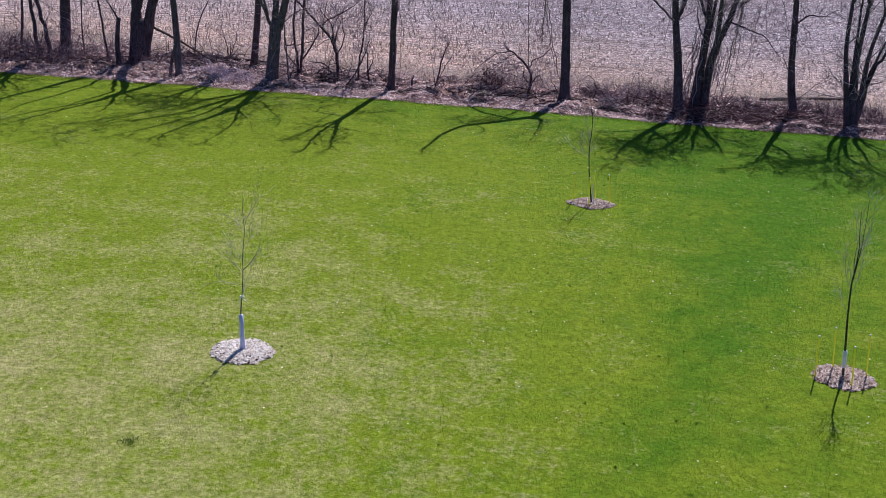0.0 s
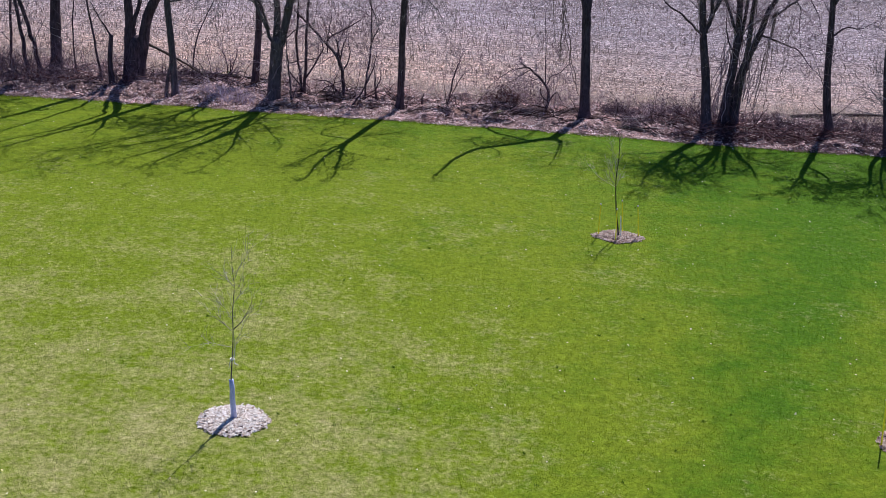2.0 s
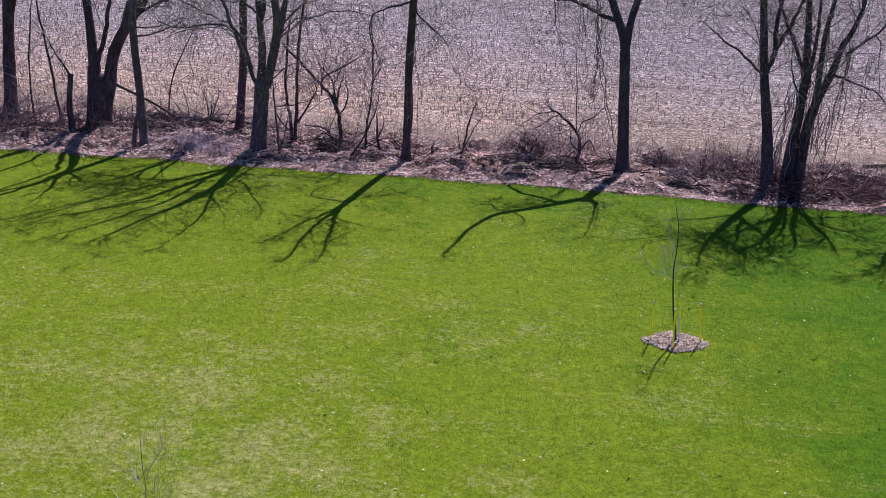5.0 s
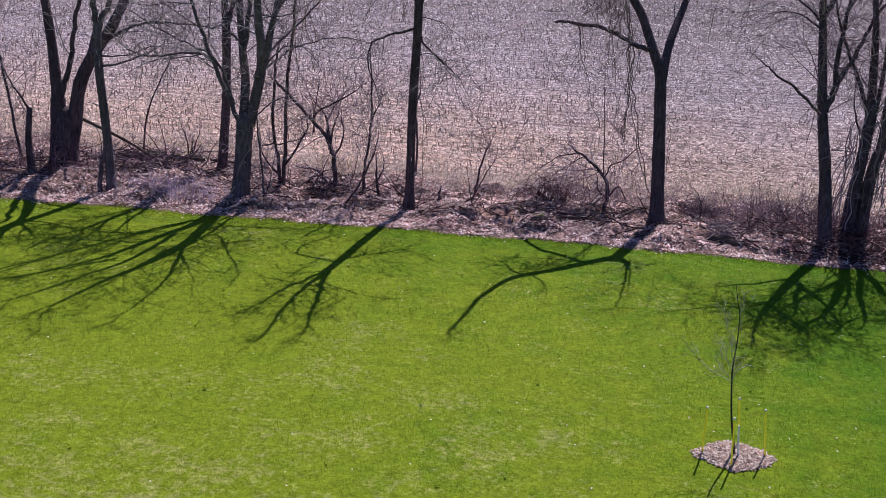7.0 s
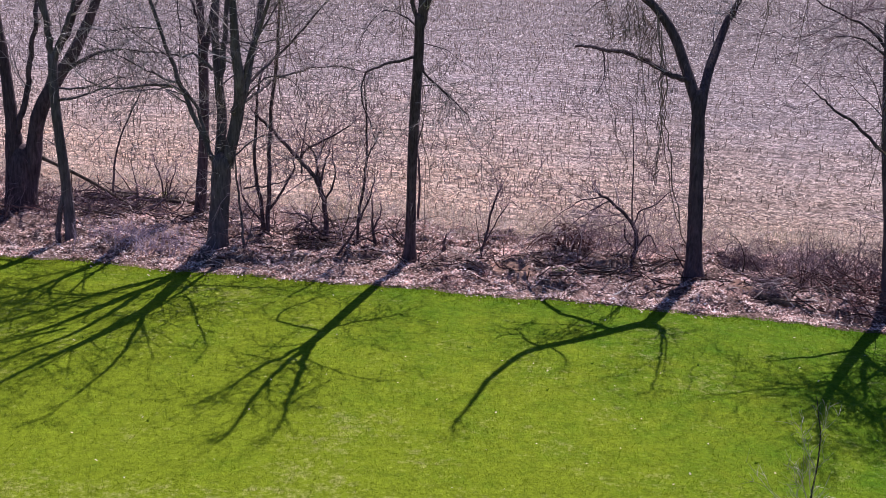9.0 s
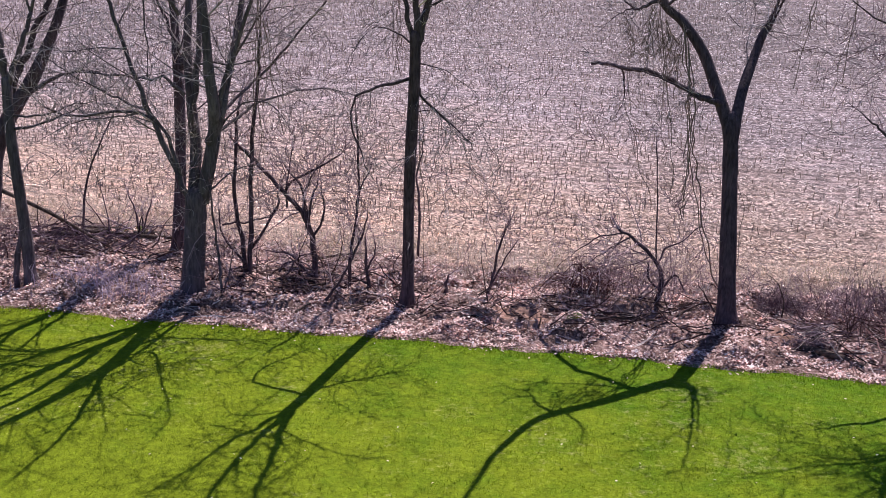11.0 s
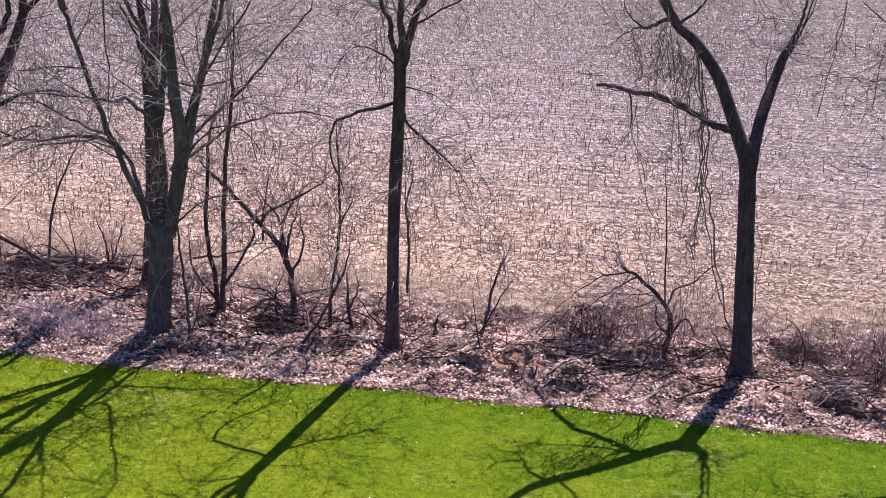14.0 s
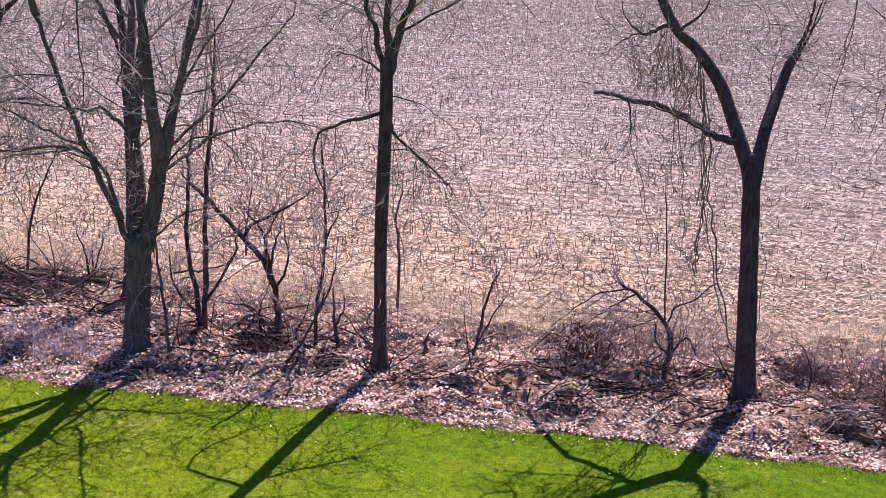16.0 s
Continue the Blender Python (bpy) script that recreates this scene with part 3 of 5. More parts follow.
    def sprouts(self, n, z0, z1, x, r=0.01, length=0.6):
        """Thin water shoots on the trunk."""
        for k in range(n):
            z = R.uniform(z0, z1)
            grow(Geo(), self.small, (x + R.uniform(-0.1, 0.1), self.y - 0.1, z), (R.uniform(-1, 1), R.uniform(-1, 0.2), R.uniform(0, 0.6)), length * R.uniform(0.4, 1.2), r * 0.7, 1)

    def done(self, mat=None):
        if self.small.v:
            tagged(part("crown", self.small, mat or M_TWIG, self.ob, "fine bare grey twigs"), kind="stuff")
        return self.ob


# forked tree with one long dead limb
t = Tree("forked_tree", 4.2, 55.78, "tall dark bare tree forked in two with a side limb")
t.limb("trunk", 0.245, 0.17, [(4.24, -0.25, 55.74), (4.19, 0.6, 55.88), (4.13, 1.86, 56.1), (4.02, 3.8, 56.34), (3.96, 4.9, 56.5), (3.95, 5.3, 56.62)], flare=0.14, twigs=0, sides=12)
LEFT = [(4.0, 4.3, 56.38), (3.9, 5.0, 56.52), (3.72, 5.51, 56.75), (3.48, 6.1, 56.97), (3.16, 6.82, 57.18), (2.62, 7.53, 57.22), (2.15, 7.93, 57.17), (1.79, 8.51, 57.25), (1.59, 9.01, 57.18), (1.42, 9.56, 56.95), (1.3, 10.2, 56.8), (1.33, 11.0, 56.7), (1.37, 12.2, 56.7)]
t.limb("limb", 0.185, 0.05, LEFT, top=1.0, twigs=1)
t.burrs(14, LEFT[7:], 1.1, 0.016)
t.burrs(20, LEFT[5:11])
RIGHT = [(3.98, 4.3, 56.38), (4.03, 5.0, 56.55), (4.1, 5.45, 56.75), (4.25, 6.0, 57.2), (4.56, 6.71, 57.95), (4.74, 7.17, 58.25), (4.88, 7.4, 58.3), (4.93, 7.6, 58.25)]
t.limb("limb", 0.17, 0.085, RIGHT, twigs=1)
t.limb("limb", 0.045, 0.02, [(4.9, 7.42, 58.28), (4.92, 7.87, 57.8), (4.95, 8.25, 57.4), (4.93, 8.75, 56.95), (4.9, 9.5, 56.4)], top=0.7, twigs=2)
t.limb("limb", 0.04, 0.018, [(4.91, 7.49, 58.1), (5.05, 7.9, 57.9), (5.1, 8.4, 57.5), (5.15, 9.2, 56.9)], twigs=2)
t.limb("limb", 0.035, 0.015, [(4.74, 7.17, 58.2), (4.95, 7.7, 58.4), (5.3, 8.1, 58.6), (5.5, 8.7, 58.7)], twigs=3)
t.burrs(30, RIGHT[4:], 0.55)
t.burrs(6, RIGHT[5:], 0.9, 0.014)
t.limb("limb", 0.09, 0.045, [(3.68, 5.62, 56.7), (3.4, 5.7, 56.6), (3.09, 5.79, 56.65), (2.83, 5.88, 56.98), (2.38, 6.04, 57.49), (1.84, 6.15, 58.01), (1.43, 6.1, 58.7), (1.13, 6.03, 59.4), (0.85, 5.95, 60.3), (0.47, 5.8, 61.2)], twigs=1)
t.limb("limb", 0.034, 0.014, [(3.2, 5.75, 56.65), (2.93, 5.83, 56.74), (2.28, 6.1, 57.0), (1.71, 6.27, 57.14), (1.12, 6.36, 57.16), (0.57, 6.4, 57.24)], twigs=2, shoots=0.6)
t.limb("limb", 0.055, 0.02, [(1.95, 8.05, 57.2), (1.7, 7.95, 57.25), (1.49, 7.83, 57.35), (1.38, 7.79, 57.7), (1.18, 7.72, 57.89), (0.83, 7.49, 57.75)], twigs=2)
t.limb("limb", 0.03, 0.012, [(1.38, 7.79, 57.7), (1.0, 8.1, 57.8), (0.9, 8.5, 57.8)], twigs=2)
t.limb("limb", 0.03, 0.012, [(1.24, 6.01, 59.2), (1.34, 5.57, 59.2), (1.34, 5.12, 59.2), (1.17, 4.7, 59.2)], twigs=3)
t.limb("limb", 0.045, 0.02, [(2.1, 7.95, 57.15), (2.45, 8.2, 57.0), (2.7, 8.6, 56.8), (2.75, 9.1, 56.7)], twigs=2)
t.done()

# slender single trunk
t = Tree("slender_tree", -4.1, 56.1, "slender straight bare tree with three steep upper stems")
t.limb("trunk", 0.155, 0.14, [(-4.13, -0.35, 56.10), (-4.10, 0.40, 56.05), (-4.09, 1.22, 55.96), (-4.07, 3.43, 55.71), (-3.96, 6.08, 55.41), (-3.95, 7.21, 55.28)], flare=0.09, twigs=0, sides=10)
t.limb("limb", 0.07, 0.035, [(-4.00, 7.00, 55.31), (-4.17, 7.82, 55.21), (-4.38, 8.54, 55.13), (-4.49, 9.74, 55.00)], top=1.3, twigs=4, density=1.0)
t.limb("limb", 0.095, 0.04, [(-3.93, 7.00, 55.31), (-3.92, 7.82, 55.21), (-3.92, 8.63, 55.12), (-3.71, 10.15, 54.95), (-3.37, 11.98, 54.74)], top=1.3, twigs=5, density=1.0)
t.limb("limb", 0.10, 0.04, [(-3.93, 6.90, 55.32), (-3.67, 7.87, 55.21), (-3.39, 8.63, 55.12), (-3.02, 10.05, 54.96), (-2.62, 11.16, 54.84)], top=1.3, twigs=5, density=1.0)
t.limb("limb", 0.03, 0.012, [(-3.67, 7.87, 55.21), (-2.42, 8.59, 55.13), (-1.47, 8.83, 55.10)], twigs=4)
t.limb("limb", 0.046, 0.022, [(-4.02, 6.14, 55.40), (-4.91, 5.83, 55.44), (-5.43, 5.58, 55.47), (-5.57, 4.94, 55.54), (-5.33, 4.16, 55.63), (-5.14, 3.63, 55.69)], twigs=7, shoots=1.5)
t.limb("limb", 0.046, 0.022, [(-3.91, 6.04, 55.42), (-3.71, 5.58, 55.47), (-2.89, 4.85, 55.55), (-2.51, 4.48, 55.59)], twigs=9, shoots=2)
t.limb("limb", 0.03, 0.012, [(-4.00, 6.95, 55.31), (-4.51, 7.28, 55.28), (-5.01, 7.32, 55.27), (-5.53, 6.63, 55.35)], twigs=3)
t.limb("limb", 0.018, 0.01, [(-3.89, 6.50, 55.36), (-3.20, 6.34, 55.38), (-2.51, 5.89, 55.43)], twigs=3)
t.limb("limb", 0.018, 0.01, [(-3.98, 5.28, 55.50), (-3.43, 5.28, 55.50), (-2.84, 4.77, 55.56)], twigs=3)
t.burrs(18, [(-4.38, 8.54, 55.13), (-4.49, 9.54, 55.02), (-4.57, 10.35, 54.93)], 1.2, 0.017)
t.burrs(20, [(-3.92, 8.63, 55.12), (-3.71, 9.95, 54.97), (-3.47, 10.96, 54.86)], 1.2, 0.018)
t.burrs(20, [(-3.39, 8.63, 55.12), (-3.02, 9.85, 54.98), (-2.72, 10.56, 54.90)], 1.2, 0.018)
t.burrs(16, [(-3.71, 5.58, 55.47), (-2.89, 4.85, 55.55), (-2.51, 4.48, 55.59)], 0.7, 0.014)
t.burrs(14, [(-3.67, 7.87, 55.21), (-2.42, 8.59, 55.13), (-1.47, 8.83, 55.10)], 0.9, 0.015)
t.sprouts(30, 0.8, 6.8, -4.09)
t.done()

# many-stemmed vase-shaped tree
t = Tree("vase_tree", -9.75, 55.6, "broad grey bare tree splitting into many steep stems", M_BARK_GREY)
t.limb("trunk", 0.30, 0.275, [(-9.82, -0.25), (-9.77, 0.5), (-9.72, 1.38), (-9.66, 2.2), (-9.62, 2.75)], flare=0.12, twigs=0, sides=12)
t.limb("limb", 0.085, 0.035, [(-9.8, 2.7), (-10.35, 3.84), (-10.76, 4.86), (-11.04, 5.68), (-11.55, 7.04), (-11.9, 8.2), (-12.7, 10.0)], top=3.4, twigs=6, density=1.0)
t.limb("limb", 0.060, 0.022, [(-10.0, 3.3), (-10.31, 4.21), (-10.7, 4.81), (-10.9, 4.97), (-11.58, 5.23), (-12.26, 5.53), (-12.94, 5.9), (-13.61, 6.27)], twigs=4, shoots=1.5)
t.limb("limb", 0.050, 0.018, [(-9.85, 5.4), (-10.2, 5.7), (-10.42, 5.84), (-10.7, 5.76), (-11.59, 5.82), (-12.57, 5.86), (-13.13, 5.72), (-13.72, 5.37)], twigs=4, shoots=2)
t.limb("limb", 0.040, 0.014, [(-9.1, 4.3), (-8.91, 4.64), (-8.35, 5.21), (-7.74, 5.29), (-7.27, 4.87)], twigs=4, shoots=1.5)
t.limb("limb", 0.032, 0.014, [(-9.62, 6.17), (-9.07, 6.24), (-8.53, 6.22), (-7.86, 6.44), (-7.3, 6.9)], twigs=4)
t.limb("limb", 0.022, 0.010, [(-9.99, 6.4), (-9.8, 6.86), (-9.59, 6.91), (-9.33, 6.75), (-9.07, 6.44)], twigs=1)
t.limb("limb", 0.030, 0.012, [(-11.3, 6.4), (-11.42, 6.48), (-12.11, 6.47), (-12.81, 6.36), (-13.65, 6.42)], twigs=4, shoots=1.5)
t.limb("limb", 0.026, 0.012, [(-11.05, 4.86), (-11.6, 4.75), (-12.32, 4.64), (-13.04, 4.4), (-13.78, 4.0)], twigs=4)
t.limb("limb", 0.026, 0.010, [(-10.8, 8.4), (-10.8, 7.27), (-10.77, 6.35), (-10.81, 5.41), (-10.6, 5.0)], twigs=3, shoots=2)
t.burrs(12, [(-11.04, 5.68), (-11.55, 7.04), (-12.2, 7.2), (-12.9, 7.25)], 0.9, 0.011)
t.burrs(7, [(-12.4, 5.0), (-12.0, 5.6), (-11.6, 6.3)], 0.8, 0.010)
t.limb("limb", 0.05, 0.018, [(-10.7, 4.7), (-11.35, 4.92), (-12.83, 4.7), (-13.6, 4.9)], twigs=5, top=1.0)
t.limb("limb", 0.17, 0.04, [(-9.72, 2.5, 55.6), (-9.66, 3.91, 55.82), (-9.77, 4.85, 55.97), (-9.91, 6.37, 56.15), (-9.93, 7.47, 56.45), (-9.98, 8.3, 56.6), (-10.2, 9.4, 56.85), (-10.7, 11.0, 57.2)], top=1.8, twigs=7)
t.limb("limb", 0.09, 0.035, [(-9.68, 4.6), (-9.51, 6.4), (-9.5, 8.23), (-9.9, 10.5), (-10.3, 12.2)], dy=0.06, top=1.8, twigs=5, density=1.0)
t.limb("limb", 0.19, 0.045, [(-9.48, 2.6, 55.6), (-9.1, 4.3, 55.52), (-8.98, 5.18, 55.22), (-9.05, 6.03, 55.1), (-9.06, 6.73, 55.02), (-9.1, 7.6, 54.97), (-9.18, 8.2, 55.0), (-9.27, 9.6, 55.05), (-9.3, 11.2, 55.1)], top=2.0, twigs=7)
t.limb("limb", 0.14, 0.04, [(-9.2, 4.2, 55.48), (-8.88, 4.95, 55.42), (-8.78, 5.7, 55.65), (-8.64, 6.63, 56.0), (-8.52, 7.8, 56.45), (-8.43, 8.94, 56.9), (-8.4, 10.8, 57.4)], top=2.0, twigs=6)
t.limb("limb", 0.07, 0.03, [(-8.95, 5.0, 55.4), (-8.42, 6.71, 55.2), (-7.81, 8.31, 54.9), (-7.5, 10.2, 54.6)], top=1.4, twigs=5)
t.limb("limb", 0.05, 0.018, [(-9.15, 4.35, 55.7), (-8.7, 4.7, 56.5), (-8.38, 4.95, 57.05), (-7.37, 5.28, 57.42), (-6.6, 5.36, 57.55), (-6.18, 5.31, 57.58), (-5.69, 5.17, 57.62)], twigs=4)
t.limb("limb", 0.045, 0.018, [(-8.9, 5.0, 55.7), (-8.45, 5.5, 56.5), (-7.97, 6.0, 56.95), (-7.28, 6.75, 56.55), (-6.45, 7.66, 56.0), (-6.0, 8.1, 55.6)], top=0.8, twigs=4)
t.limb("limb", 0.03, 0.012, [(-9.3, 2.9), (-8.6, 3.5), (-7.9, 3.7)], twigs=4)
t.limb("limb", 0.034, 0.014, [(-8.6, 6.3), (-7.8, 7.6), (-6.9, 9.0), (-6.3, 10.2)], twigs=5)
t.limb("limb", 0.05, 0.025, [(-11.7, 7.8), (-12.1, 9.4), (-12.4, 11.0)], top=1.8, twigs=6, density=1.0)
t.limb("limb", 0.05, 0.025, [(-9.9, 7.4), (-10.8, 8.8), (-11.9, 10.2)], top=1.6, twigs=6)
for way_ in ([(-11.9, 8.2), (-12.7, 10.0), (-13.2, 11.4)], [(-10.6, 9.8), (-10.95, 11.3), (-11.4, 12.6)], [(-9.2, 9.2), (-9.1, 10.3), (-9.0, 12.2)], [(-8.3, 9.0), (-8.4, 10.4), (-8.7, 12.4)], [(-7.81, 8.31), (-7.5, 10.2), (-7.2, 11.2)]):
    t.burrs(10, way_, 1.4, 0.018)
for way_, n_ in (([(-10.35, 3.84), (-10.76, 4.86), (-11.04, 5.68), (-11.55, 7.04), (-11.9, 8.2)], 26), ([(-11.0, 4.97), (-12.26, 5.53), (-13.61, 6.27)], 16), ([(-10.7, 5.76), (-12.0, 5.84), (-13.7, 5.4)], 14), ([(-9.75, 5.0), (-9.9, 7.0), (-9.98, 8.3)], 14), ([(-8.8, 5.8), (-8.6, 6.8), (-8.45, 8.8)], 14), ([(-8.4, 6.7), (-7.8, 8.3)], 8), ([(-8.0, 5.0), (-6.6, 5.4), (-5.7, 5.2)], 14), ([(-7.6, 6.4), (-6.2, 7.9)], 10)):
    t.burrs(int(n_ * 0.55), way_, 1.25, 0.0105)
for way_ in ([(-8.38, 4.95, 57.05), (-7.37, 5.28, 57.42), (-6.18, 5.31, 57.58)], [(-7.97, 6.0, 56.95), (-6.45, 7.66, 56.0)], [(-8.2, 7.2, 55.1), (-7.7, 8.6, 54.9), (-7.5, 10.2, 54.6)]):
    t.burrs(9, way_, 1.1, 0.014)
t.sprouts(80, 0.6, 5.0, -9.7)
t.done()

t = Tree("straight_tree", -11.4, 59.4, "straight dark bare tree behind a broad grey one")
t.limb("trunk", 0.18, 0.15, [(-11.42, -0.2), (-11.36, 0.6), (-11.22, 2.68), (-11.2, 4.6), (-11.2, 5.7)], flare=0.07, twigs=5)
t.limb("limb", 0.085, 0.05, [(-11.08, 5.4), (-11.0, 5.9), (-10.86, 6.79), (-10.71, 7.68)], top=2.6, twigs=3)
t.limb("limb", 0.055, 0.03, [(-11.25, 5.9), (-11.32, 6.2), (-11.57, 6.91), (-11.86, 7.48)], top=2.0, twigs=3)
t.limb("limb", 0.13, 0.09, [(-11.22, 5.5), (-11.27, 6.78), (-11.35, 7.65)], top=3.0, twigs=2)
t.done()

# double trunk
t = Tree("double_trunk_tree", -17.0, 58.3, "massive dark bare tree with two stems from one base")
t.limb("trunk", 0.46, 0.36, [(-16.92, -0.2), (-16.9, 0.6), (-16.87, 1.3), (-16.85, 1.9)], flare=0.10, twigs=0, sides=14)
t.limb("trunk", 0.30, 0.26, [(-17.18, -0.2), (-17.16, 0.4), (-17.1, 1.66), (-17.06, 2.5)], flare=0.10, twigs=0, sides=12)
t.limb("trunk", 0.31, 0.115, [(-16.78, -0.2), (-16.7, 0.5), (-16.5, 1.69), (-16.21, 3.1), (-15.66, 4.2), (-15.05, 5.08), (-14.64, 5.85), (-14.28, 6.55), (-13.99, 7.39)], flare=0.10, top=2.6, level=2, twigs=2, density=0.5, sides=12)
t.limb("limb", 0.09, 0.03, [(-15.4, 4.45), (-15.0, 4.82), (-14.2, 5.26), (-13.4, 5.4), (-12.9, 5.3)], twigs=6)
t.limb("limb", 0.115, 0.045, [(-15.95, 3.7), (-15.52, 5.12), (-15.04, 5.94), (-14.77, 6.65), (-14.42, 7.37), (-14.46, 8.7), (-14.57, 10.2)], top=1.8, level=2, twigs=2, density=0.5)
t.limb("limb", 0.24, 0.12, [(-17.06, 2.3), (-17.06, 2.7), (-17.18, 4.41), (-17.37, 6.1), (-17.46, 7.2)], top=4.5, level=2, twigs=2, density=0.5)
t.limb("limb", 0.11, 0.045, [(-16.98, 2.3), (-16.86, 2.85), (-16.59, 3.7), (-16.42, 4.45), (-16.28, 5.31), (-16.05, 6.4), (-16.12, 7.8), (-16.17, 9.4), (-16.3, 11.2)], top=2.0, level=2, twigs=4, density=0.5)
t.done()

t = Tree("twin_stem_tree", -14.4, 55.7, "slim grey bare tree with two stems joined above the ground", M_BARK_GREY)
t.limb("trunk", 0.17, 0.14, [(-14.28, -0.2), (-14.3, 0.4), (-14.36, 1.23), (-14.41, 2.42), (-14.55, 4.17), (-14.59, 5.54)], flare=0.05, twigs=2)
t.limb("stem", 0.09, 0.07, [(-14.72, -0.2), (-14.66, 0.6), (-14.46, 1.7)], twigs=0)
t.limb("limb", 0.115, 0.045, [(-14.59, 5.3), (-14.62, 6.0), (-14.74, 7.0), (-14.9, 8.2), (-15.12, 9.5), (-15.4, 11.0)], top=2.0, twigs=3, density=0.6)
t.limb("limb", 0.06, 0.03, [(-14.66, 6.4), (-15.0, 7.4), (-15.5, 8.6), (-15.9, 10.0), (-16.1, 11.2)], top=1.6, twigs=3, density=0.6)
t.limb("limb", 0.085, 0.05, [(-14.58, 5.3), (-14.3, 6.0), (-14.0, 6.7), (-13.8, 7.3)], top=2.0, twigs=2, density=0.6)
t.limb("limb", 0.045, 0.02, [(-14.45, 4.26), (-13.77, 4.42), (-13.06, 4.71), (-12.58, 4.97)], twigs=4)
t.limb("limb", 0.035, 0.015, [(-14.55, 4.6), (-13.65, 4.65), (-12.93, 4.95), (-12.35, 5.09)], twigs=4)
t.done()

t = Tree("crooked_sapling", -14.6, 60.4, "thin crooked bare sapling at the field edge")
t.limb("trunk", 0.045, 0.02, [(-14.67, -0.1), (-14.56, 1.46), (-14.04, 2.78), (-13.37, 4.08)], top=1.5, twigs=3, sides=6)
t.done()

t = Tree("snag", -17.5, 56.8, "broken dead trunk with a splintered top")
t.limb("trunk", 0.14, 0.10, [(-17.5, -0.2), (-17.58, 1.2), (-17.5, 2.45)], flare=0.05, twigs=1)
t.limb("limb", 0.05, 0.025, [(-17.5, 2.35), (-18.0, 3.2), (-18.4, 3.9)], twigs=2)
t.done()

for nm, x0, y0, pth, r, tp in (("stout_tree", -20.9, 59.0, [(-20.95, -0.2), (-20.9, 1.2), (-20.85, 2.8), (-20.7, 5.5)], 0.30, 5),
                               ("thin_tree", -22.2, 58.8, [(-22.2, -0.2), (-22.4, 1.3), (-22.5, 2.6), (-22.9, 5.0)], 0.10, 3),
                               ("thin_tree", -21.6, 58.6, [(-21.55, -0.2), (-21.75, 1.2), (-22.15, 2.7), (-22.8, 5.0)], 0.11, 3),
                               ("thin_tree", -23.7, 60.4, [(-23.7, -0.2), (-23.6, 2.4), (-23.5, 4.5)], 0.07, 3),
                               ("thin_tree", -18.6, 58.4, [(-18.5, -0.2), (-18.75, 1.5), (-19.0, 3.0), (-19.3, 4.6)], 0.055, 2),
                               ("thin_tree", -25.2, 58.0, [(-25.2, -0.2), (-24.6, 1.8), (-23.8, 3.4)], 0.07, 3),
                               ("thin_tree", -20.0, 59.2, [(-20.0, -0.2), (-20.1, 2.0), (-19.9, 4.5)], 0.04, 2)):
    t = Tree(nm, x0, y0, "stout dark bare tree at the strip" if r > 0.2 else "thin dark bare tree in the strip")
    t.limb("trunk", r, r * 0.75, pth, flare=r * 0.4, top=tp, twigs=4)
    if r > 0.2:
        t.limb("limb", r * 0.6, r * 0.45, [(-20.8, 4.0), (-20.2, 6.0)], top=4.5, twigs=2)
    t.done()

t = Tree("upright_tree", 9.4, 54.4, "tall dark bare tree with a broken pale-ended side limb")
t.limb("trunk", 0.25, 0.105, [(9.5, -0.2, 54.4), (9.38, 0.7, 54.48), (9.21, 2.41, 54.69), (8.93, 4.17, 54.9), (8.74, 5.92, 55.11), (8.56, 7.63, 55.32)], flare=0.10, twigs=8, sides=11)
t.burrs(70, [(8.75, 6.0, 55.1), (8.56, 7.6, 55.3), (8.5, 9.6, 55.4)], 1.6, 0.014)
t.burrs(50, [(9.0, 8.0, 55.4), (9.6, 9.2, 55.5), (10.1, 10.2, 55.6)], 1.6, 0.014)
t.burrs(30, [(9.38, 0.7, 54.48), (9.21, 2.41, 54.69), (8.93, 4.17, 54.9), (8.74, 5.92, 55.11)], 0.6)
t.limb("limb", 0.11, 0.04, [(8.58, 7.3, 55.28), (8.5, 8.7, 55.4), (8.5, 10.0, 55.5)], top=2.2, twigs=7, density=1.2)
t.limb("limb", 0.10, 0.04, [(8.6, 7.2, 55.28), (9.3, 8.5, 55.4), (9.9, 9.6, 55.5)], top=2.2, twigs=7, density=1.2)
t.limb("limb", 0.05, 0.02, [(8.6, 7.0, 55.25), (8.1, 7.5, 55.3), (7.4, 7.8, 55.35), (6.6, 8.2, 55.4), (5.8, 8.8, 55.4)], twigs=8)
t.limb("limb", 0.065, 0.035, [(8.9, 4.15, 54.88), (8.8, 4.26, 54.91), (7.97, 5.0, 55.0), (7.41, 5.32, 55.04), (7.12, 5.57, 55.07), (6.84, 5.76, 55.09)], twigs=2)
t.limb("limb", 0.10, 0.06, [(9.0, 4.3, 54.92), (9.16, 4.9, 54.98), (9.22, 6.4, 55.1), (9.31, 7.4, 55.2)], top=2.2, twigs=4)
t.limb("limb", 0.10, 0.05, [(9.14, 4.8, 55.0), (9.35, 5.3, 55.1), (9.67, 5.93, 55.2), (9.93, 6.48, 55.3), (10.2, 7.26, 55.4)], top=2.0, twigs=4)
t.limb("limb", 0.04, 0.015, [(8.65, 6.8, 55.2), (7.7, 7.3, 55.2), (7.0, 7.2, 55.2)], twigs=8)
t.done(M_REDTWIG)

t = Tree("leaning_clump_tree", 10.65, 55.2, "clump of leaning dark stems wrapped in vines")
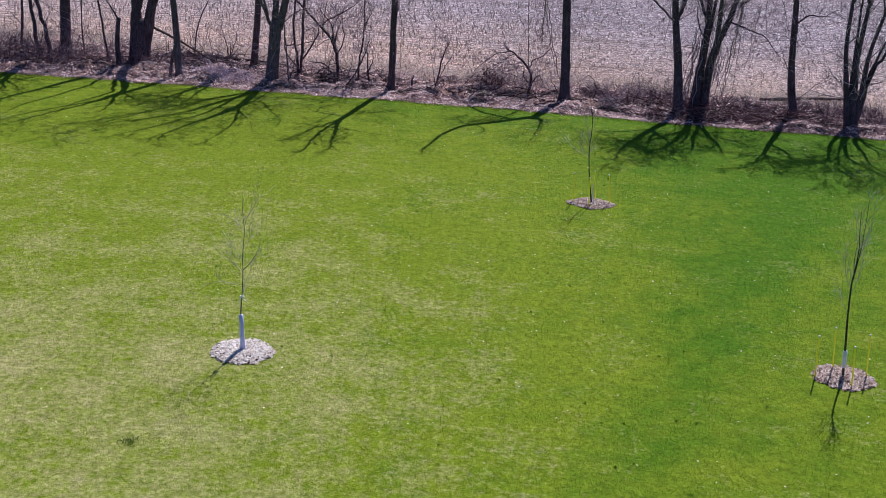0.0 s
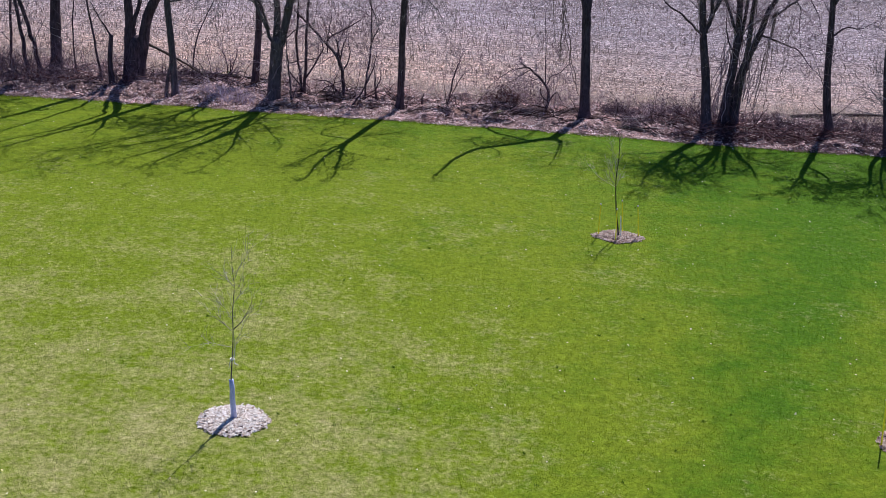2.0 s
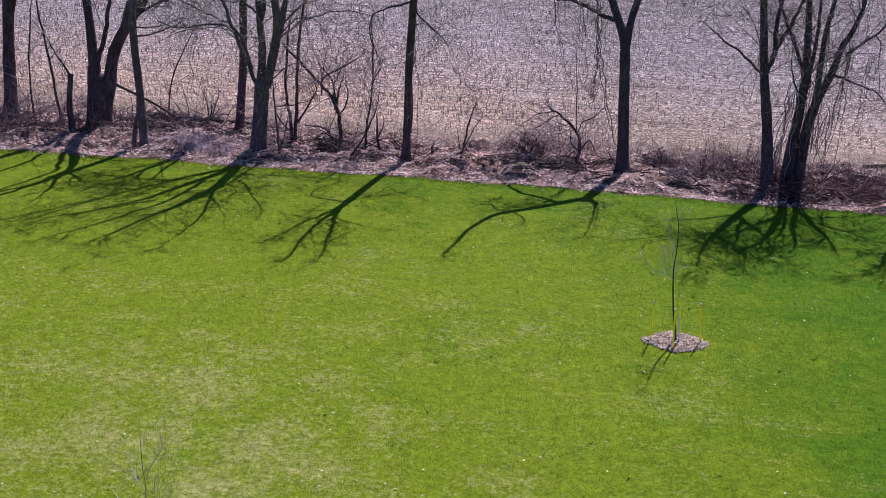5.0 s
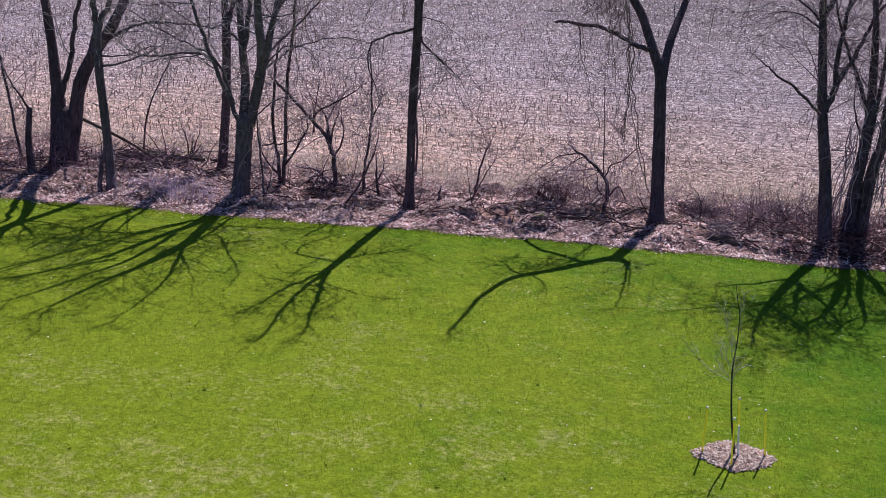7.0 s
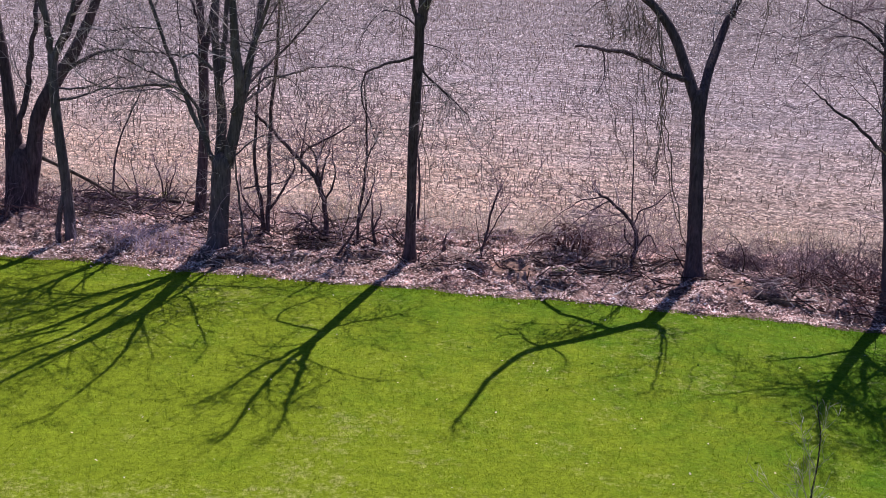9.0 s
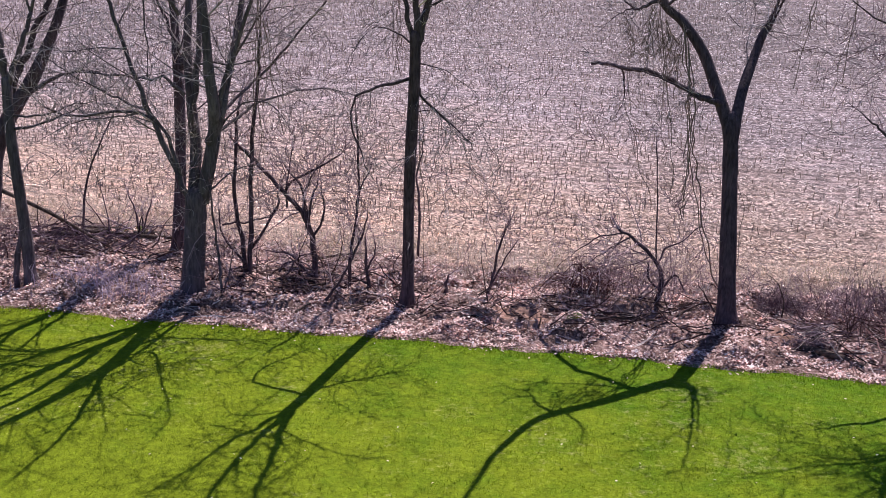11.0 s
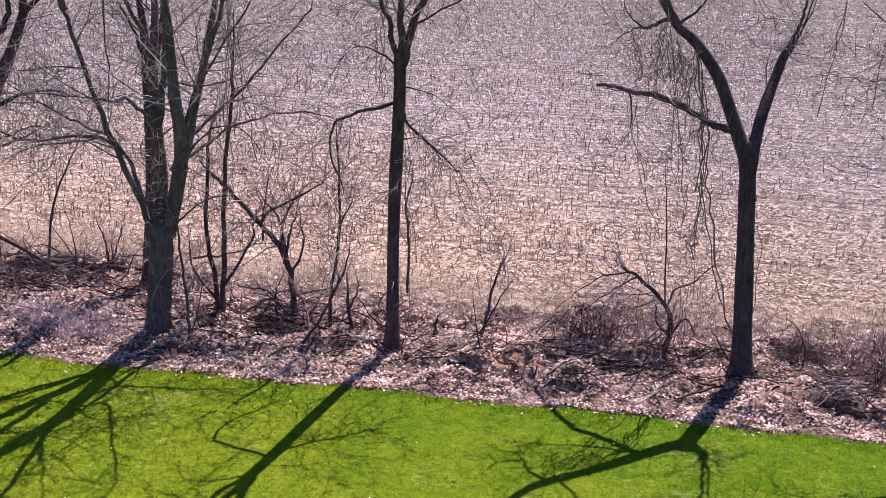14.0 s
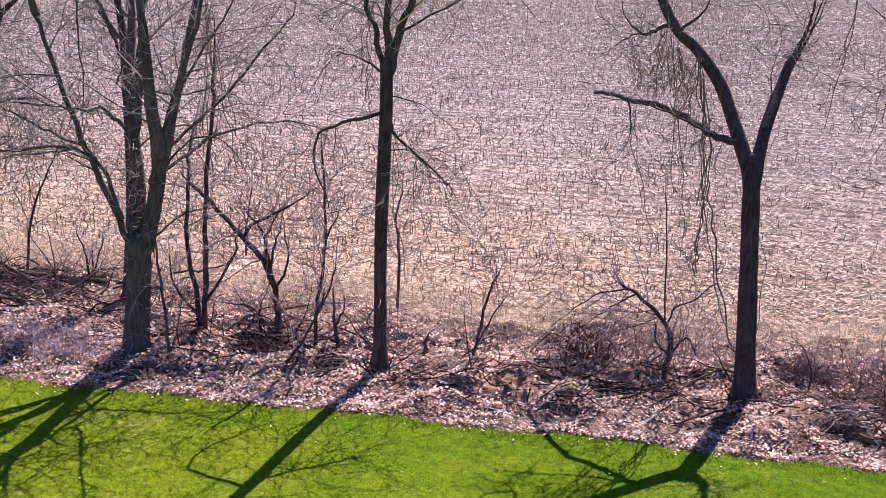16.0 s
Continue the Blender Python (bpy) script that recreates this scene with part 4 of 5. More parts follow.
t.limb("trunk", 0.25, 0.085, [(10.26, -0.2), (10.26, 0.5), (10.33, 1.7), (10.4, 2.7), (10.45, 4.0), (10.4, 5.3), (10.25, 6.8), (10.1, 7.9)], flare=0.12, top=2.3, twigs=8, density=0.9, sides=12)
t.limb("stem", 0.24, 0.07, [(10.72, -0.2), (10.7, 0.6), (10.74, 1.9), (10.84, 2.7), (11.1, 3.6), (11.4, 4.42), (11.62, 5.3), (11.9, 5.9), (12.2, 6.8)], flare=0.12, top=2.2, twigs=8, density=0.9, sides=12)
t.limb("stem", 0.13, 0.06, [(10.85, 2.7), (10.95, 3.6), (10.97, 5.6), (11.09, 6.6), (11.23, 7.6)], top=2.2, twigs=7, density=0.9)
t.limb("stem", 0.10, 0.05, [(10.42, 2.9), (10.6, 4.2), (10.72, 5.6), (10.7, 7.0)], top=2.0, twigs=7, dy=0.06)
t.limb("limb", 0.055, 0.022, [(11.35, 4.3), (11.8, 4.2), (12.47, 3.94), (13.11, 3.72), (13.7, 3.08), (14.4, 2.5)], twigs=7)
t.limb("limb", 0.06, 0.03, [(11.8, 5.0), (12.27, 5.45), (12.81, 5.88), (13.3, 6.5)], top=1.5, twigs=5)
t.limb("limb", 0.028, 0.012, [(12.7, 5.85), (12.96, 5.5), (13.0, 4.88), (13.17, 3.82)], twigs=2)
t.limb("limb", 0.03, 0.012, [(13.1, 6.3), (13.4, 5.8), (13.83, 5.03), (14.12, 4.03)], twigs=3)
t.limb("limb", 0.08, 0.035, [(10.42, 4.2), (9.9, 5.4), (9.4, 6.4), (9.0, 7.4)], top=1.4, twigs=5)
t.limb("limb", 0.05, 0.02, [(10.38, 3.4), (10.0, 4.2), (9.85, 5.3)], twigs=5)
for side_, n_ in ((9.95, 12), (10.2, 12), (11.05, 14), (11.4, 10)):
    for k in range(n_ // 2):
        x_ = side_ + R.gauss(0, 0.12)
        z_ = R.uniform(2.6, 4.6)
        g_ = [(x_, 55.2 + R.gauss(0, 0.2), z_)]
        while g_[-1][2] > R.uniform(0.1, 1.8):
            g_.append((g_[-1][0] + R.gauss(-0.02, 0.10), g_[-1][1] + R.gauss(0, 0.05), g_[-1][2] - R.uniform(0.3, 0.6)))
        t.small.tube([Vector(p_) for p_ in g_], [0.016] * len(g_), 4)
for n_, way_ in ((52, [(10.37, 4.2), (10.31, 5.6), (10.15, 7.2), (10.1, 8.8)]), (52, [(11.1, 3.8), (11.38, 4.6), (11.65, 5.6), (12.0, 7.0), (12.3, 8.3)]),
                 (44, [(11.12, 4.6), (11.1, 5.8), (10.95, 7.2), (10.9, 9.0)]), (36, [(12.1, 5.1), (13.0, 6.9), (13.3, 8.8)]), (40, [(9.9, 5.4), (9.2, 6.6), (8.8, 8.0)])):
    t.burrs(int(n_ * 0.6), way_, 1.3, 0.0125)
t.burrs(70, [(10.4, 0.8), (10.35, 2.4), (10.37, 4.6), (10.31, 5.6)], 0.7)
t.burrs(36, [(10.8, 0.8), (10.95, 2.7), (11.08, 3.5), (11.38, 4.4), (11.65, 5.3)], 0.8)
t.done(M_REDTWIG)

t = Tree("single_tree", 15.0, 55.0, "dark bare tree with an arching side limb")
t.limb("trunk", 0.21, 0.11, [(15.0, -0.2), (14.86, 0.4), (14.63, 1.3), (14.44, 2.7), (14.35, 4.3), (14.22, 6.1), (14.15, 7.0)], flare=0.08, top=2.9, twigs=8, density=1.4)
t.limb("limb", 0.05, 0.02, [(14.36, 4.4), (14.92, 4.85), (15.51, 4.82), (16.3, 5.2)], twigs=3)
t.burrs(45, [(14.5, 4.0), (14.2, 6.6), (14.2, 9.0)], 1.3, 0.010)
t.limb("limb", 0.08, 0.045, [(14.3, 5.8), (15.0, 7.0), (15.3, 8.2)], top=1.9, twigs=7, density=1.4)
t.done(M_DARKTWIG)

t = Tree("many_stem_tree", 17.4, 53.9, "dark bare tree fanning into many stems from the ground")
for x0, pth, r in ((17.1, [(17.15, -0.2), (16.8, 1.8), (16.51, 3.75), (16.49, 5.76)], 0.15), (17.3, [(17.3, -0.2), (17.15, 2.0), (17.09, 3.27), (17.23, 5.8)], 0.17),
                   (17.5, [(17.4, -0.2), (17.5, 2.0), (17.6, 3.56), (18.0, 5.34)], 0.14), (17.6, [(17.5, 0.4), (17.8, 2.4), (18.3, 3.5), (19.4, 5.2)], 0.10),
                   (17.2, [(17.22, 0.2), (17.0, 1.6), (16.95, 3.4), (16.9, 5.6)], 0.09), (17.5, [(17.45, 0.3), (17.55, 1.6), (17.9, 3.0), (18.6, 4.9)], 0.09)):
    t.limb("stem", r, r * 0.5, pth, flare=0.06, top=3.6, twigs=7, density=1.3)
t.done()

for x0, y0, hh in ((21.5, 54.6, 9), (25.0, 53.4, 10), (29.5, 54.5, 9), (-27.5, 57.5, 10), (-31.0, 59.5, 9)):
    t = Tree("edge_tree", x0, y0, "bare tree further along the strip")
    t.limb("trunk", 0.2, 0.14, [(x0, -0.2), (x0 + R.uniform(-0.2, 0.2), 2.5), (x0 + R.uniform(-0.5, 0.5), hh * 0.6)], flare=0.08, top=hh * 0.5, twigs=3)
    t.done()


# ---- saplings, shrubs, vines, dead wood ----
def shrub(name, x, y, label, stems, category="sapling", bark=None):
    """A sapling or shrub whose main stems follow given lines."""
    t = Tree(name, x, y, label, bark or M_BARK, "undergrowth", category)
    for r, path, tw, top in stems:
        t.limb("stem", r * 1.3, r * 0.6, path, twigs=int(tw * 0.8), top=top * 0.9, level=2, sides=6, shoots=0.6)
    return t.done(M_REDTWIG)


shrub("paired_sapling", -8.75, 57.2, "pair of thin dark stems with wandering twigs",
      ((0.06, [(-8.74, -0.15), (-8.88, 1.18), (-9.03, 2.32), (-8.94, 4.15), (-8.85, 4.97)], 5, 1.2), (0.065, [(-8.7, -0.15), (-8.57, 1.78), (-8.58, 3.48), (-8.36, 5.53), (-8.27, 6.59)], 6, 1.4),
       (0.035, [(-8.6, 0.9), (-7.87, 2.12), (-7.83, 2.55)], 3, 0.6), (0.03, [(-8.7, 0.4), (-9.4, 1.2), (-9.5, 2.0)], 3, 0.6), (0.025, [(-9.42, 1.51), (-8.93, 1.6), (-8.32, 1.76), (-7.9, 1.97)], 3, 0.3)))
shrub("leaning_sapling", -8.96, 55.5, "thin grey sapling leaning against a broad tree",
      ((0.04, [(-8.94, -0.12), (-9.0, 0.6), (-9.06, 1.2), (-9.14, 2.1), (-9.22, 3.1)], 6, 0.5), (0.02, [(-8.95, 0.1), (-8.75, 0.8), (-8.62, 1.5)], 3, 0.4)), bark=M_BARK_GREY)
shrub("crooked_shrub", -6.9, 57.4, "crooked dark shrub with forked bending stems",
      ((0.075, [(-6.85, -0.15), (-6.96, 1.26), (-7.23, 1.96), (-7.72, 2.5), (-8.4, 3.16), (-8.95, 3.68)], 7, 0.6), (0.04, [(-7.03, 1.5), (-7.16, 2.4), (-6.95, 2.98)], 4, 1.0),
       (0.035, [(-7.72, 2.45), (-7.5, 2.8), (-6.74, 3.24), (-6.12, 3.66)], 5, 0.5), (0.04, [(-7.0, 0.1), (-7.5, 0.7), (-8.0, 0.75)], 3, 0.5), (0.03, [(-6.95, 1.2), (-6.6, 2.0), (-6.7, 2.7)], 3, 0.8),
       (0.04, [(-7.08, 1.48), (-7.18, 2.46), (-7.34, 2.81), (-7.58, 3.04)], 4, 0.6), (0.035, [(-7.05, 1.35), (-6.97, 2.22), (-6.79, 2.84)], 4, 0.6), (0.025, [(-7.63, 2.06), (-7.64, 2.8), (-7.46, 3.77)], 4, 0.7),
       (0.03, [(-7.87, 0.2), (-7.63, 0.5), (-7.14, 0.47), (-6.77, 0.1)], 2, 0), (0.025, [(-7.7, 0.05), (-7.35, 0.62), (-6.95, 0.72), (-6.75, 0.35)], 2, 0)))
shrub("thin_sapling", -5.78, 56.7, "thin upright sapling beside a slender tree",
      ((0.042, [(-5.79, -0.12), (-5.75, 0.88), (-5.65, 1.75), (-5.55, 2.72), (-5.57, 3.9), (-5.65, 5.0)], 8, 0.6), (0.025, [(-5.62, 2.44), (-5.46, 3.0), (-5.23, 3.42)], 4, 0.6), (0.028, [(-5.75, 0.9), (-5.41, 1.61), (-5.3, 2.2)], 3, 0.5)))
shrub("broken_sapling", -5.3, 56.8, "short broken sapling with bare stubs",
      ((0.055, [(-5.26, -0.12), (-5.33, 0.88), (-5.37, 1.58)], 2, 0), (0.03, [(-5.3, 0.2), (-5.7, 0.35), (-6.0, 0.2)], 1, 0), (0.03, [(-5.32, 0.6), (-5.1, 1.1), (-5.1, 1.4)], 1, 0)))
shrub("hung_sapling", -4.2, 59.6, "thin vine-hung sapling behind a slender tree",
      ((0.035, [(-4.25, -0.1), (-4.25, 1.83), (-4.35, 2.58), (-4.17, 3.34)], 7, 0.8),))
shrub("slanting_sapling", -2.0, 57.3, "slanting thin sapling with fine twigs",
      ((0.035, [(-2.03, -0.12), (-1.89, 0.68), (-1.72, 1.55), (-1.54, 1.99)], 9, 0.6), (0.02, [(-1.98, 0.2), (-1.6, 1.0), (-1.3, 1.5)], 3, 0.4)))
shrub("leaning_stick", -6.35, 55.5, "dark leaning dead stick over dry leaves",
      ((0.035, [(-6.35, -0.05), (-5.9, 0.55), (-5.55, 1.2), (-5.3, 1.9)], 3, 0.3), (0.02, [(-6.3, 0.0), (-6.7, -0.02), (-7.0, 0.05)], 1, 0)))
shrub("low_sapling", -12.9, 60.4, "low clump of thin dark shoots by fallen wood",
      ((0.03, [(-12.9, -0.1), (-13.0, 0.7), (-13.2, 1.3)], 3, 0.4), (0.03, [(-12.85, -0.1), (-12.7, 0.6), (-12.5, 1.1)], 3, 0.4), (0.025, [(-12.8, -0.1), (-12.8, 0.9)], 3, 0.3)))
shrub("arching_shrub", 2.55, 57.1, "dark shrub with an arching crooked stem and drooping twigs",
      ((0.058, [(2.52, -0.12), (2.61, 0.83), (2.26, 1.37), (1.77, 1.82), (1.36, 2.06)], 9, 0.6), (0.022, [(1.6, 1.95), (0.9, 1.85), (0.3, 1.4), (-0.2, 0.9)], 9, 0), (0.02, [(1.7, 1.85), (1.0, 1.4), (0.5, 0.9)], 8, 0), (0.022, [(2.47, 1.1), (2.63, 1.6), (3.06, 1.85), (3.53, 2.29)], 8, 0.7),
       (0.018, [(2.43, 1.2), (2.29, 3.29), (2.17, 4.48)], 4, 0.5), (0.03, [(2.6, 0.5), (2.95, 0.9), (3.2, 0.5)], 4, 0.3), (0.03, [(2.6, 0.4), (2.25, 0.8), (2.2, 1.2)], 3, 0.5)), "shrub")
shrub("stump_shoot", -2.9, 57.2, "short dark stub sticking out of dry leaves", ((0.06, [(-3.2, -0.1), (-3.18, 0.25), (-3.1, 0.5)], 1, 0),))


def thicket(x, y, rx, ry, n, hgt, label, mat=None, droop=-0.05, thick=1.0):
    """A tangle of fine stems with no countable members."""
    g = Geo()
    for k in range(n):
        px, py = x + R.gauss(0, rx), y + R.gauss(0, ry)
        z = float(height(np.array([px]), np.array([py]))[0])
        grow(g, g, (px, py, z - 0.03), (R.gauss(0, 0.45), R.gauss(0, 0.4), 1), hgt * R.uniform(0.5, 1.2), thick * R.uniform(0.008, 0.016), 2, droop, 0.62)
    ob = part("thicket", g, mat or M_REDTWIG)
    return tagged(ob, label, "thicket", "undergrowth", "stuff")


def arches(x, y, rx, ry, n, hgt, thick, label, mat):
    """A dome of arching canes, both ends in the ground."""
    g = Geo()
    for k in range(n):
        a = Vector((x + R.gauss(0, rx * 0.6), y + R.gauss(0, ry), 0))
        c = a + Vector((R.gauss(0, rx * 1.5), R.gauss(0, ry * 1.5), 0))
        top = hgt * R.uniform(0.35, 1.05) * math.exp(-(((a.x + c.x) / 2 - x) / (rx * 1.8)) ** 2)
        z0 = float(height(np.array([a.x]), np.array([a.y]))[0]) - 0.03
        pts = []
        for q in range(10):
            u = q / 9
            p = a.lerp(c, u) + Vector((R.gauss(0, 0.03), R.gauss(0, 0.03), z0 + top * math.sin(math.pi * u) ** 0.7 + R.gauss(0, 0.02)))
            pts.append(p)
        r = thick * R.uniform(0.5, 1.1)
        g.tube(pts, [r * (1 - 0.5 * q / 9) for q in range(10)], 4, cap=False)
        for q in range(2):
            i = R.randrange(2, 9)
            grow(g, g, pts[i], (R.gauss(0, 1), R.gauss(0, 0.6), R.gauss(0.2, 0.5)), R.uniform(0.15, 0.45), thick * 0.45, 1, -0.05, 0.8)
    return tagged(part("thicket", g, mat), label, "thicket", "undergrowth", "stuff")


arches(0.60, 57.0, 0.46, 0.22, 52, 0.80, 0.019, "rounded tangle of dark reddish brambles", M_BRAMBLE)
arches(5.75, 57.3, 0.5, 0.2, 100, 0.62, 0.010, "rounded mound of dry matted shoots", M_DARKTWIG)
thicket(2.3, 57.2, 0.45, 0.25, 34, 1.7, "fine drooping reddish twigs round an arching shrub", droop=-0.10)
thicket(1.4, 57.4, 0.6, 0.3, 20, 1.5, "fine drooping reddish twigs round an arching shrub", droop=-0.12)
thicket(7.3, 57.2, 0.9, 0.7, 120, 0.85, "purplish thicket of fine bare shoots")
thicket(9.0, 56.8, 1.0, 0.7, 170, 0.95, "purplish thicket of fine bare shoots under leaning stems", M_DARKTWIG)
thicket(12.8, 55.9, 1.6, 0.8, 330, 0.55, "purplish thicket of fine bare shoots", M_DARKTWIG)
thicket(17.5, 56.2, 2.4, 0.9, 380, 0.7, "purplish thicket of fine bare shoots", M_DARKTWIG)
thicket(22.5, 55.5, 2.5, 1.0, 220, 1.0, "purplish thicket of fine bare shoots", M_DARKTWIG)
thicket(-11.9, 55.3, 1.0, 0.45, 190, 0.6, "pale purplish thicket of fine bare shoots", M_LAVENDER)
thicket(-15.4, 58.6, 1.6, 0.8, 90, 0.8, "dark thicket of fine bare shoots by fallen wood", M_DARKTWIG)
thicket(-18.3, 57.0, 1.0, 0.9, 60, 1.0, "dark thicket of fine bare shoots", M_DARKTWIG)
thicket(-21.5, 57.2, 3.0, 1.3, 420, 1.3, "dark thicket of fine bare shoots", M_DARKTWIG)
thicket(-27.5, 57.5, 3.0, 1.3, 250, 1.3, "dark thicket of fine bare shoots", M_DARKTWIG)
thicket(-2.4, 58.6, 1.8, 0.5, 35, 0.7, "sparse thin shoots in dry grass")
thicket(4.0, 58.4, 1.6, 0.5, 68, 0.9, "sparse thin shoots in dry grass")
thicket(-8.0, 57.4, 1.6, 0.8, 50, 0.8, "sparse thin shoots among leaves")
thicket(-5.0, 56.0, 2.2, 0.8, 28, 0.45, "sparse thin shoots among leaves")
thicket(1.0, 55.2, 2.5, 0.7, 22, 0.35, "sparse thin shoots among leaves")


for x0 in (8.4, 10.0, 12.0, 14.0, 16.2, 18.6, 21.0):
    thicket(x0, 55.0 - 0.06 * (x0 - 8), 0.8, 0.7, 55, 0.5, "low dark brush over dry leaves under leaning stems", M_DARKTWIG)


def fallen_log(p, q, r, label, bend=0.15):
    p, q = Vector(p), Vector(q)
    ob = thing("fallen_branch", p.x, p.y, p.z, label, "branch", "dead wood")
    mid = (p + q) / 2 + Vector((R.uniform(-bend, bend), R.uniform(-bend, bend), 0.06))
    pts = smooth_path([p, mid, q], 5)
    g, small = Geo(), Geo()
    g.tube(pts, [r * (1 - 0.5 * i / len(pts)) * R.uniform(0.9, 1.1) for i in range(len(pts))], 7)
    for k in range(3):
        i = R.randrange(2, len(pts) - 1)
        grow(g, small, pts[i], side_way(pts[i + 1] - pts[i], radians(45)), R.uniform(0.3, 0.9), r * 0.35, 1, 0.02)
    part("branch_wood", g, M_LOG, ob, smooth=True)
    if small.v:
        tagged(part("twig_spray", small, M_TWIG, ob), kind="stuff")


def on_ground(x, y, lift=0.05):
    return (x, y, float(height(np.array([x]), np.array([y]))[0]) + lift)


for a, c, r in (((-15.6, 60.3), (-12.2, 60.0), 0.10), ((-16.2, 59.4), (-13.6, 60.6), 0.08), ((-12.8, 60.2), (-10.4, 59.9), 0.07), ((-15.5, 58.8), (-13.8, 58.2), 0.06),
                ((-8.8, 58.2), (-6.2, 57.6), 0.06), ((-8.4, 57.0), (-6.6, 56.6), 0.05), ((-7.4, 56.4), (-6.2, 57.2), 0.04), ((-10.9, 56.6), (-12.9, 57.2), 0.07),
                ((3.0, 56.4), (4.0, 57.1), 0.035), ((1.0, 55.6), (2.6, 56.1), 0.04), ((5.9, 54.5), (7.2, 53.5), 0.10), ((6.9, 55.0), (7.8, 54.3), 0.04), ((7.2, 55.6), (8.4, 54.9), 0.05),
                ((12.0, 57.3), (14.6, 56.9), 0.08), ((15.6, 57.0), (17.4, 56.7), 0.07), ((-20.0, 57.0), (-18.0, 56.4), 0.07), ((-13.3, 60.2), (-11.9, 60.6), 0.09), ((-10.4, 59.7), (-7.0, 59.6), 0.055), ((-7.4, 59.6), (-5.4, 60.0), 0.035), ((-16.6, 59.9), (-14.0, 59.3), 0.09), ((-14.6, 60.6), (-12.4, 60.9), 0.07), ((-18.9, 58.9), (-16.9, 59.6), 0.08), ((-7.9, 56.9), (-7.1, 57.3), 0.07), ((-6.9, 54.8), (-6.3, 55.9), 0.03), ((-5.6, 54.9), (-4.9, 55.6), 0.025)):
    fallen_log(on_ground(*a), on_ground(*c), r, "dark fallen branch lying among dry leaves")

fallen_log(on_ground(14.0, 58.7, 0.12), on_ground(18.9, 59.4, 0.16), 0.10, "long dark fallen branch along the field edge", 0.1)
fallen_log((-16.5, 58.4, 1.92), (-13.3, 58.9, 0.12), 0.065, "dead branch leaning from a massive trunk to the ground", 0.05)

# heaps of sticks, and sticks scattered over the strip
def heap(x, y, rx, ry, n, length, thick, pile, label, mat):
    g = Geo()
    for k in range(n):
        px, py = x + R.gauss(0, rx), y + R.gauss(0, ry)
        z = float(height(np.array([px]), np.array([py]))[0]) + R.uniform(0.02, pile)
        pts, rad = wiggle((px, py, z), (R.gauss(0, 1), R.gauss(0, 0.6), R.gauss(0.03, 0.15)), length * R.uniform(0.3, 1.0), thick * R.uniform(0.35, 1.0), 6, 0.17, 0)
        g.tube(pts, rad, 4)
    return tagged(part("brush_pile", g, mat), label, "brush pile", "dead wood", "stuff")


heap(6.2, 54.75, 0.30, 0.20, 120, 0.75, 0.020, 0.42, "low pile of dark cut sticks beside the lawn", M_DARKTWIG)
heap(6.2, 54.7, 0.34, 0.22, 60, 0.7, 0.013, 0.46, "pale dry stems over a pile of sticks", M_TWIG)
heap(-14.4, 59.4, 1.6, 0.7, 125, 1.9, 0.034, 0.3, "dark tangle of fallen branches at the field edge", M_DARKTWIG)
heap(-17.4, 57.4, 1.2, 0.5, 26, 1.6, 0.026, 0.2, "dark tangle of fallen branches beside a massive trunk", M_DARKTWIG)
heap(-7.4, 57.4, 1.3, 0.6, 34, 1.5, 0.026, 0.3, "dark tangle of sticks among thin saplings", M_DARKTWIG)
heap(10.0, 54.3, 1.2, 0.7, 220, 1.4, 0.026, 0.4, "dark tangle of sticks round leaning stems", M_BRAMBLE)
heap(13.2, 54.4, 1.5, 0.8, 230, 1.5, 0.026, 0.4, "dark tangle of sticks over dry leaves", M_BRAMBLE)
heap(7.9, 56.0, 0.9, 0.5, 90, 1.3, 0.020, 0.35, "dark tangle of sticks over dry leaves", M_BRAMBLE)
heap(-21.0, 57.5, 2.2, 0.9, 140, 2.2, 0.030, 0.45, "dark tangle of sticks under thin trees", M_BRAMBLE)
g = Geo()
DARK_SPOTS = ((-8.3, 57.2, 1.3, 0.8, 42), (-6.6, 57.0, 0.9, 0.7, 36), (-13.5, 58.8, 2.2, 1.0, 66), (-11.3, 57.6, 1.2, 0.8, 24), (-5.4, 56.4, 0.8, 0.6, 18), (1.8, 55.6, 1.6, 0.6, 27), (-2.0, 55.4, 1.4, 0.5, 21), (-3.0, 56.2, 2.5, 0.8, 30), (3.5, 56.0, 2.0, 0.8, 30), (7.4, 55.3, 1.2, 0.7, 36), (11.0, 55.0, 2.6, 0.8, 66), (-19.0, 57.6, 3.5, 1.0, 72), (16.0, 54.8, 3.0, 0.8, 54))
for cx, cy, rx, ry, n_ in DARK_SPOTS:
    for k in range(int(n_ * 1.7)):
        x, y = R.gauss(cx, rx), R.gauss(cy, ry)
        if y < float(edge_lawn(np.array([x]))[0]) + 0.3:
            continue
        pts, rad = wiggle(on_ground(x, y, R.uniform(0.03, 0.16)), (R.gauss(0, 1), R.gauss(0, 0.5), R.gauss(0.06, 0.22)), R.uniform(0.4, 1.7), R.uniform(0.010, 0.030), 6, 0.2, 0)
        g.tube(pts, rad, 4, cap=False)
tagged(part("fallen_sticks", g, M_DARKSTICK), "dark rotting sticks lying over dry leaves", "sticks", kind="stuff")
g = Geo()
for k in range(2300):
    x = R.uniform(-30, 30)
    y = R.uniform(float(edge_lawn(np.array([x]))[0]) + 0.2, float(edge_field(np.array([x]))[0]) + 0.3)
    pts, rad = wiggle(on_ground(x, y, 0.03), (R.gauss(0, 1), R.gauss(0, 0.6), R.gauss(0, 0.12)), R.uniform(0.2, 0.95), R.uniform(0.006, 0.018), 4, 0.15, 0)
    g.tube(pts, rad, 3, cap=False)
